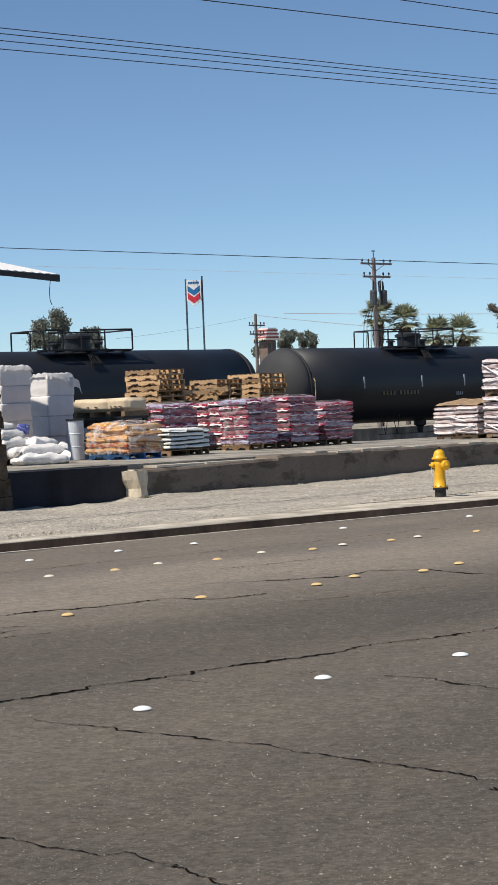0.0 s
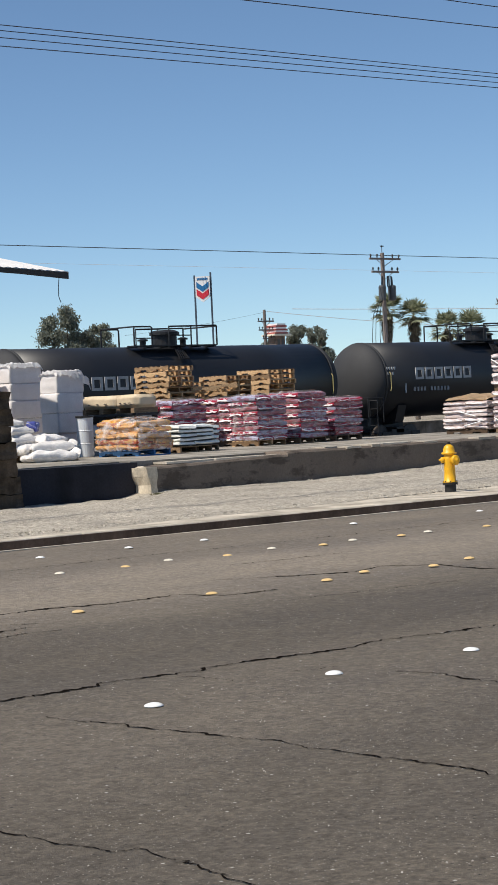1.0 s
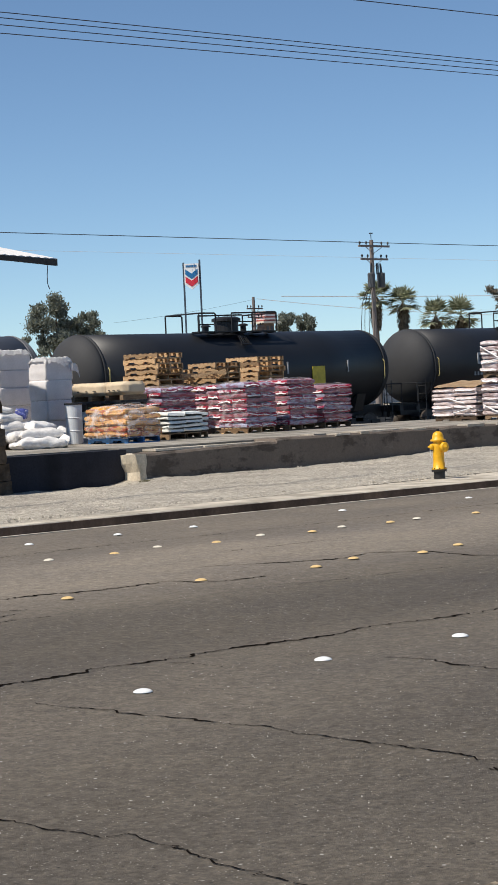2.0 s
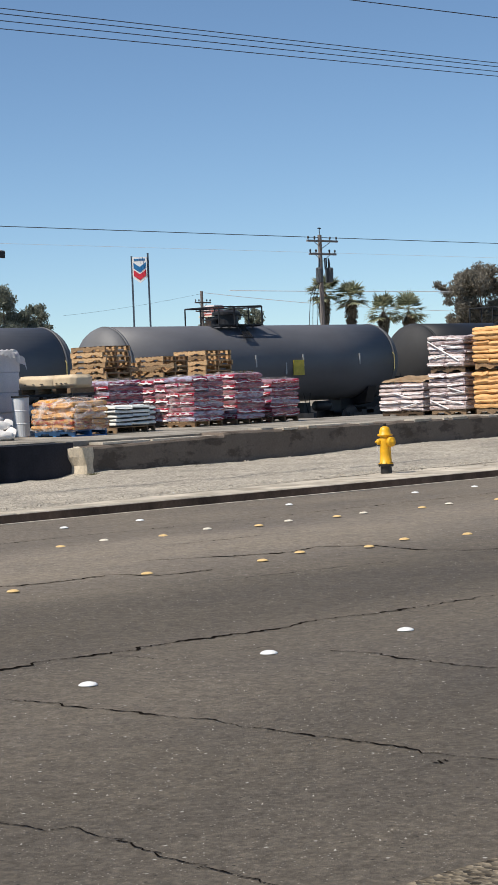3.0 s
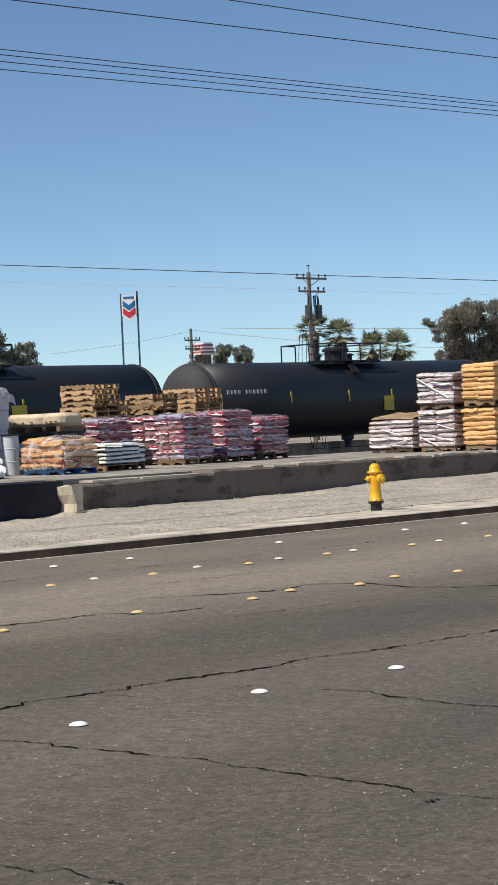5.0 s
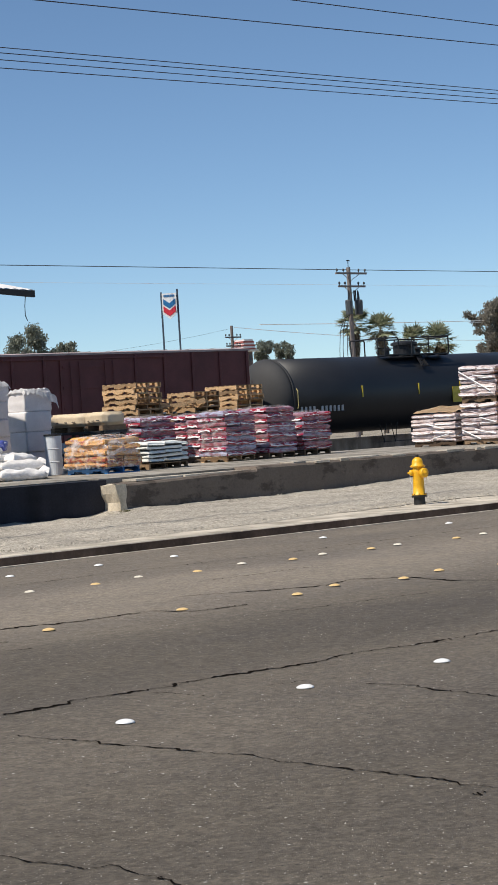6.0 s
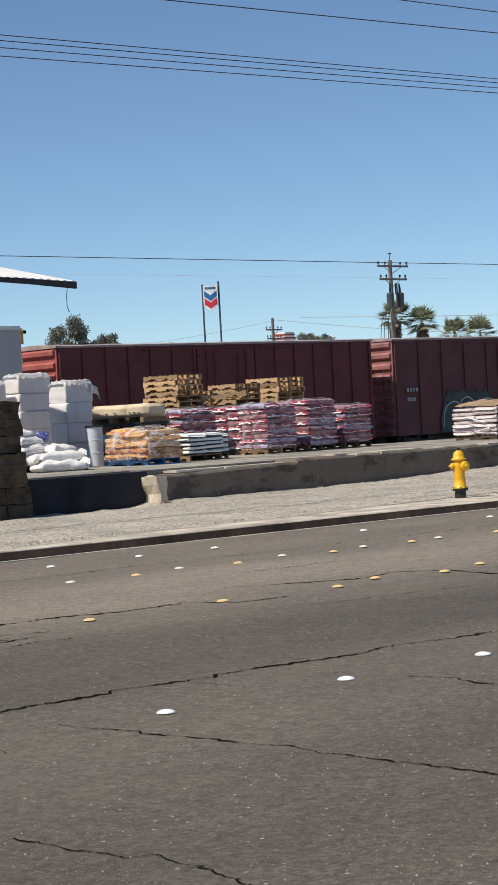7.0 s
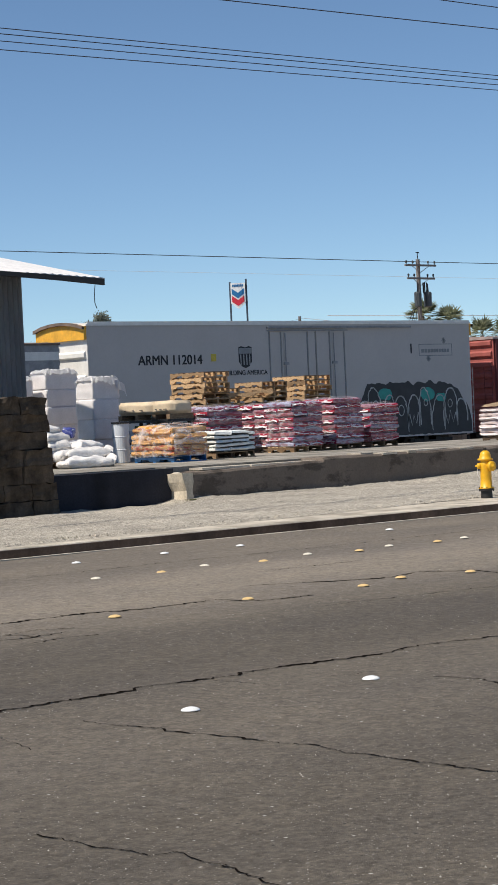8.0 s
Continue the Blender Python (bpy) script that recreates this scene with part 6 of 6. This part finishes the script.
def sign():
    t = thing("road_sign", pose(86.85, 100.0, FAR_Z, 0, 0, -50), "tall white sign with blue and red chevrons on two posts", "sign")
    for x, h in ((-0.55, 11.2), (0.55, 11.35)):
        bm = B()
        box(bm, x - 0.055, x + 0.055, -0.055, 0.055, -0.2, h)
        part("post", bm, SIGN_P, t)
    m = pose(0.0, -0.09, 0) @ Matrix.Diagonal((0.74, 1, 1, 1))

    def panel(name, pts, y, mat, d=0.03):
        bm = B()
        a = [bm.verts.new((x, y, z)) for x, z in pts]
        b = [bm.verts.new((x, y + d, z)) for x, z in pts]
        bm.faces.new(a)
        bm.faces.new(b[::-1])
        for i in range(len(pts)):
            j = (i + 1) % len(pts)
            bm.faces.new((a[i], b[i], b[j], a[j]))
        bmesh.ops.recalc_face_normals(bm, faces=bm.faces)
        part(name, bm, mat, t, "", m)

    z = 11.1
    panel("panel", [(-0.66, z), (0.66, z), (0.66, z - 1.35), (0, z - 1.72), (-0.66, z - 1.35)], -0.06, SIGN_W, 0.12)
    for name, zz, hh, mt in (("blue_chevron", z - 0.36, 0.36, SIGN_B), ("red_chevron", z - 0.84, 0.40, SIGN_R)):
        for s in (-1, 1):
            panel(name, [(s * 0.56, zz), (0, zz - 0.3), (0, zz - hh - 0.3), (s * 0.56, zz - hh)], -0.08, mt, 0.018)
    bm = B()
    for i in range(7):
        box(bm, -0.5 + i * 0.145, -0.39 + i * 0.145, -0.08, -0.06, z - 0.24, z - 0.1)
    part("lettering", bm, SIGN_B, t, "plain blue bars of lettering", m)


def utility_pole(x, y, h, arms, label, gear=False):
    t = thing("utility_pole", pose(x, y, FAR_Z), label, "utility pole", "utility poles")
    bm = B()
    rod(bm, (0, 0, -0.3), (0, 0, h), 0.2, 12, 0.15)
    part("pole", bm, POLEWOOD, t)
    for z, w, o in arms:
        bm = B()
        box(bm, -w / 2 + o, w / 2 + o, -0.22, -0.1, z - 0.07, z + 0.07)
        tube(bm, [(-w * 0.3 + o, -0.18, z), (0, -0.16, z - 0.55), (w * 0.3 + o, -0.18, z)], 0.025)
        arm = part("crossarm", bm, POLEWOOD, t)
        for k in (-0.46, -0.25, 0.25, 0.46):
            bm = B()
            lathe(bm, [(0.03, z + 0.07), (0.03, z + 0.15), (0.08, z + 0.17), (0.06, z + 0.24), (0.08, z + 0.26), (0.04, z + 0.34)], 8, "z", (k * w + o, -0.16, 0))
            part("insulator", bm, DARK, arm)
    if gear:
        for dx, dy in ((-0.45, -0.3), (0.55, -0.35), (0.95, 0.1)):
            bm = B()
            lathe(bm, [(0.05, h - 3.5), (0.27, h - 3.45), (0.28, h - 2.5), (0.24, h - 2.4), (0.08, h - 2.38), (0.06, h - 2.1), (0.03, h - 1.8)], 12, "z", (dx, dy, 0))
            part("transformer", bm, GREYM, t)
        bm = B()
        tube(bm, [(0, 0, h), (0, 0, h + 0.55)], 0.03)
        box(bm, -0.16, 0.16, -0.03, 0.03, h + 0.45, h + 0.52)
        part("pole_top_bracket", bm, DARK, t)
        for k in (-0.3, 0.25, 0.4, 0.62):
            bm = B()
            rod(bm, (k, -0.2, h - 2.5), (k, -0.2, h - 1.7), 0.05, 6)
            part("arrester", bm, DARK, t)
        for k, ln in ((-0.5, 1.6), (-0.9, 1.2), (-1.2, 2.2)):
            bm = B()
            tube(bm, [(0, 0, h - 3.4), (k * 0.6, 0, h - 3.7), (k, 0, h - 4.6), (k * 1.15, 0, h - 6.0), (k * 1.2, 0, h - 8)], 0.025)
            part("drop_cable", bm, WIRE, t)
    return t


def wire(a, b, r, mat, sag=0.0, label="thin dark overhead cable across the sky"):
    bm = B()
    n = 24
    pts = [Vector(a).lerp(Vector(b), i / n) - Vector((0, 0, sag * 4 * (i / n) * (1 - i / n))) for i in range(n + 1)]
    tube(bm, pts, r, 5)
    solid("overhead_wire", bm, mat, label, "cable", group="overhead wires")


def wires():
    lab = "dark overhead cable strung along the road"
    for z0, z1, y in ((7.07, 7.23, 23.0), (6.99, 7.16, 23.0), (6.89, 7.07, 23.0), (6.77, 6.98, 23.0), (7.80, 8.05, 23.0), (8.28, 8.42, 23.0)):
        s = (z1 - z0) / 10.85
        wire((-20, y, z0 - s * 36.5), (60, y, z1 + s * 32.6), 0.0085 if z0 > 7.5 else 0.0068, WIRE, 0.0, lab)
    for x in (-20, 60):
        utility_pole(x, 23.0, 9.6, [(8.9, 1.4, 0), (7.8, 1.4, 0)], "plain wooden utility pole beside the road")
    wire((-60, 100, 12.32), (104.3, 100, 12.1), 0.025, WIRE, 0.0)
    wire((104.3, 100, 12.1), (260, 100, 12.1), 0.025, WIRE, 0.0)
    wire((-40, 100, 11.3), (104.3, 100, 11.0), 0.010, WIRE_L, 0.0)
    wire((104.3, 100, 11.0), (260, 100, 10.6), 0.010, WIRE_L, 0.0)
    wire((142.5, 150, 11.56), (190, 150, 11.75), 0.04, WIRE_L, 0.1, "pale thin overhead cable far off")
    wire((139, 150, 11.3), (190, 150, 9.2), 0.03, WIRE_L, 0.5, "pale thin overhead cable far off")
    wire((120, 150, 9.0), (139, 150, 11.3), 0.010, WIRE, 0.2)
    wire((176, 150, 11.4), (235, 150, 14.0), 0.045, WIRE_L, 0.3, "pale thin overhead cable far off")
    wire((180, 150, 10.4), (240, 150, 13.6), 0.035, WIRE_L, 0.3, "pale thin overhead cable far off")


def crown_mesh(blobs, n, size, mat, seed, hang=0.0):
    """Many small leaf clusters in uneven clumps."""
    rnd = random.Random(seed)
    vs, fs = [], []
    tot = sum(r ** 2 for *_, r in blobs)
    for bx, by, bz, r in blobs:
        for _ in range(int(n * r * r / tot)):
            while True:
                p = Vector((rnd.uniform(-1, 1), rnd.uniform(-1, 1), rnd.uniform(-1, 1)))
                if 0.25 < p.length < 1:
                    break
            p = p * (0.5 + 0.75 * rnd.random()) * r * (0.85 + 0.3 * noise.noise(p * 2 + Vector((seed, bx, bz))))
            c = Vector((bx, by, bz)) + Vector((p.x, p.y, p.z * 0.9))
            q = Euler((rnd.uniform(0, 6.3), rnd.uniform(0, 6.3), rnd.uniform(0, 6.3))).to_matrix()
            s = size * rnd.uniform(0.5, 1.4)
            k = len(vs)
            for u, v in ((-s, -s * 0.35), (s * 0.2, -s * 0.5), (s, 0), (s * 0.1, s * 0.5)):
                vs.append(c + q @ Vector((u, v, 0)) - Vector((0, 0, hang * abs(u))))
            fs.append((k, k + 1, k + 2, k + 3))
    me = bpy.data.meshes.new("crown")
    me.from_pydata(vs, [], fs)
    me.materials.append(mat)
    return me


def tree(x, y, h, blobs, leaf, label, seed, n=15000, size=0.125):
    rnd = random.Random(seed + 40)
    # break the clumps up into smaller ones with gaps between
    blobs = [(bx + rnd.gauss(0, r * 0.6), by + rnd.gauss(0, r * 0.5), bz + rnd.gauss(0, r * 0.45), r * rnd.uniform(0.4, 0.75)) for bx, by, bz, r in blobs for _ in range(6)]
    t = thing("tree", pose(x, y, FAR_Z), label, "tree", "distant trees")
    bm = B()
    rod(bm, (0, 0, -0.2), (0.1, 0, h * 0.45), 0.32, 10, 0.2)
    for bx, by, bz, r in blobs[::6]:
        rod(bm, (0.1, 0, h * 0.4), (bx, by, bz), 0.13, 6, 0.04)
    part("trunk", bm, BARK, t)
    part("crown", crown_mesh(blobs, n, size, leaf, seed), None, t)


def palm(x, y, h, spread, seed, skirt=1.6, nf=34):
    rnd = random.Random(seed)
    t = thing("palm_tree", pose(x, y, FAR_Z), "fan palm with a shaggy dead skirt", "palm tree", "distant palms")
    bm = B()
    rod(bm, (0, 0, -0.2), (0, 0, h), 0.3, 10, 0.22)
    part("trunk", bm, BARK, t)
    vs, fs = [], []
    for _ in range(520):
        a, z = rnd.uniform(0, 6.28), h - 0.3 - skirt * rnd.random()
        r = 0.3 + 0.55 * (1 - abs((h - z) / skirt - 0.4)) * rnd.uniform(0.6, 1.1)
        k = len(vs)
        c, s = math.cos(a), math.sin(a)
        vs += [(c * 0.2, s * 0.2, z + 0.3), (c * r - s * 0.08, s * r + c * 0.08, z - 0.45), (c * r + s * 0.08, s * r - c * 0.08, z - 0.5)]
        fs.append((k, k + 1, k + 2))
    me = bpy.data.meshes.new("skirt")
    me.from_pydata(vs, [], fs)
    me.materials.append(THATCH)
    part("skirt", me, None, t, "brown hanging dead fronds")
    for i in range(nf):
        a = 2.4 * i + rnd.uniform(-0.2, 0.2)
        el = radians(rnd.uniform(-35, 80))
        ln = spread * rnd.uniform(0.75, 1.1)
        d = Vector((math.cos(a) * math.cos(el), math.sin(a) * math.cos(el), math.sin(el)))
        side = d.cross(Vector((0, 0, 1))).normalized()
        up = side.cross(d)
        hub = Vector((0, 0, h)) + d * ln * 0.5
        vs, fs = [], []
        k = 0
        vs += [Vector((0, 0, h)) - side * 0.03, Vector((0, 0, h)) + side * 0.03, hub + side * 0.02, hub - side * 0.02]
        fs.append((0, 1, 2, 3))
        for q in range(13):
            b = radians(-78 + 13 * q)
            tip = hub + (d * math.cos(b) + side * math.sin(b)) * ln * 0.55 * rnd.uniform(0.85, 1.1) - Vector((0, 0, 0.16 * ln * rnd.random())) + up * 0.04
            w = (d * -math.sin(b) + side * math.cos(b)) * ln * 0.045
            k = len(vs)
            vs += [hub, hub.lerp(tip, 0.5) + w, tip, hub.lerp(tip, 0.5) - w]
            fs.append((k, k + 1, k + 2, k + 3))
        me = bpy.data.meshes.new("frond")
        me.from_pydata(vs, [], fs)
        me.materials.append(LEAF_P)
        part("frond", me, None, t)


def distance():
    sign()
    utility_pole(104.25, 100.0, 13.0, [(12.55, 3.2, 0.1), (11.6, 2.8, 0.1)], "weathered wooden utility pole with transformers", True)
    utility_pole(138.5, 150.0, 12.2, [(11.0, 2.2, 0), (10.1, 2.0, 0), (9.2, 1.6, 0.3)], "dark wooden utility pole with crossarms")
    tree(113.0, 150, 12, [(-1.6, 0, 9.6, 1.5), (-0.6, 0, 11.3, 1.45), (0.4, 0, 10.4, 1.3), (-2.3, 0, 8.2, 1.0), (0.2, 0, 8.2, 1.5), (-1, 0, 7, 1.5)], LEAF_D, "leafy eucalyptus tree beyond the railway", 1)
    tree(116.3, 150, 11, [(-0.6, 0, 9.6, 1.2), (0.5, 0, 10.2, 1.0), (0.3, 0, 8.5, 1.4), (-0.3, 0, 7.2, 1.3)], LEAF_D, "leafy eucalyptus tree beyond the railway", 2, 10000)
    tree(144.5, 152, 10, [(-0.8, 0, 9.8, 1.15), (0.2, 0, 9.4, 1.1), (0, 0, 8.0, 1.5)], LEAF_D, "dark bushy tree far beyond the railway", 3, 10000)
    tree(147.8, 152, 10, [(0.2, 0, 9.4, 1.1), (0.9, 0, 9.0, 0.9), (0.2, 0, 7.8, 1.4)], LEAF_D, "dark bushy tree far beyond the railway", 4, 9000)
    tree(184, 150, 14, [(-6.2, 0, 12.2, 1.5), (-4.0, 0, 13.0, 1.9), (-1.2, 0, 13.5, 1.9), (1.6, 0, 13.9, 1.8), (4.4, 0, 13.2, 1.9), (6.2, 0, 12.6, 1.4), (3.0, 0, 11.5, 2.6), (-2.4, 0, 11.6, 2.4), (-4.4, 0, 10.0, 1.8), (0.6, 0, 10.6, 2.2), (4.8, 0, 9.8, 2.2), (-1.0, 0, 8.6, 2.2), (6.4, 0, 8.6, 1.6)], LEAF_B, "broad brown-green eucalyptus tree with a gappy crown", 5, 50000, 0.15)
    palm(156.7, 150, 12.2, 2.3, 1, 3.0, 46)
    palm(159.9, 149, 11.4, 2.3, 2, 3.0, 46)
    palm(166.3, 150, 10.0, 2.4, 3, 1.8, 40)
    palm(170.6, 150, 10.0, 2.6, 4, 1.8, 40)
    # small tower with a striped top beside the pole
    t = thing("far_tower", pose(141.0, 151, FAR_Z), "narrow brown tower with red and white striped top", "tower")
    bm = B()
    box(bm, -0.62, 0.62, -0.62, 0.62, 0, 9.5)
    part("wall", bm, ROOF_B, t)
    for x in (-0.3, 0.3):
        bm = B()
        box(bm, x - 0.17, x + 0.17, -0.65, -0.61, 8.5, 9.2)
        part("window", bm, GREYM, t)
    bm = B()
    box(bm, -1.2, 1.2, -1.0, 1.0, 9.5, 9.7)
    part("ledge", bm, MARK_D, t)
    for i in range(6):
        bm = B()
        w = 0.98 - 0.05 * i - (0.12 if i % 2 else 0)
        box(bm, -w, w, -0.8, 0.8, 9.7 + i * 0.18, 9.7 + i * 0.18 + 0.179)
        part("band", bm, FIBC if i % 2 else OXIDE_L, t)
    bm = B()
    box(bm, 118, 260, 200, 220, FAR_Z, 3.2)
    solid("far_building", bm, GREYCAR, "low grey building far behind the railway", "building", "structure")


def weeds():
    rnd = random.Random(12)
    for k, (x, y, r) in enumerate(((14.0, 19.55, 0.25), (13.6, 19.6, 0.2), (21.55, 26.0, 0.22), (21.4, 26.1, 0.15), (27.5, 26.1, 0.14))):
        vs, fs = [], []
        for _ in range(110):
            a, d = rnd.uniform(0, 6.28), r * rnd.random() ** 0.7
            px, py = x + math.cos(a) * d, y + math.sin(a) * d * 0.6
            b = rnd.uniform(0, 6.28)
            h = rnd.uniform(0.0, 0.035)
            i = len(vs)
            vs += [(px, py, 0.09), (px + 0.008, py, 0.09), (px + math.cos(b) * 0.04, py + math.sin(b) * 0.04, 0.1 + h)]
            fs.append((i, i + 1, i + 2))
        me = bpy.data.meshes.new("weed_tuft")
        me.from_pydata(vs, [], fs)
        me.materials.append(WEED)
        tagged(new("weed_tuft", me), "small dry weed tuft growing in the gravel", "weeds", kind="stuff")


ground()
road()
cracks()
road_grit()
markers()
kerb_and_verge()
dock()
shed()
railway()
CARS = train()
hydrant()
goods()
distance()
wires()
weeds()


def motions():
    """The train runs along the track at an even speed."""
    for car, x in CARS:
        walk(car, [(t, pose(x + SPEED * t, TRACK_Y, RAIL_Z)) for t in range(9)])


motions()
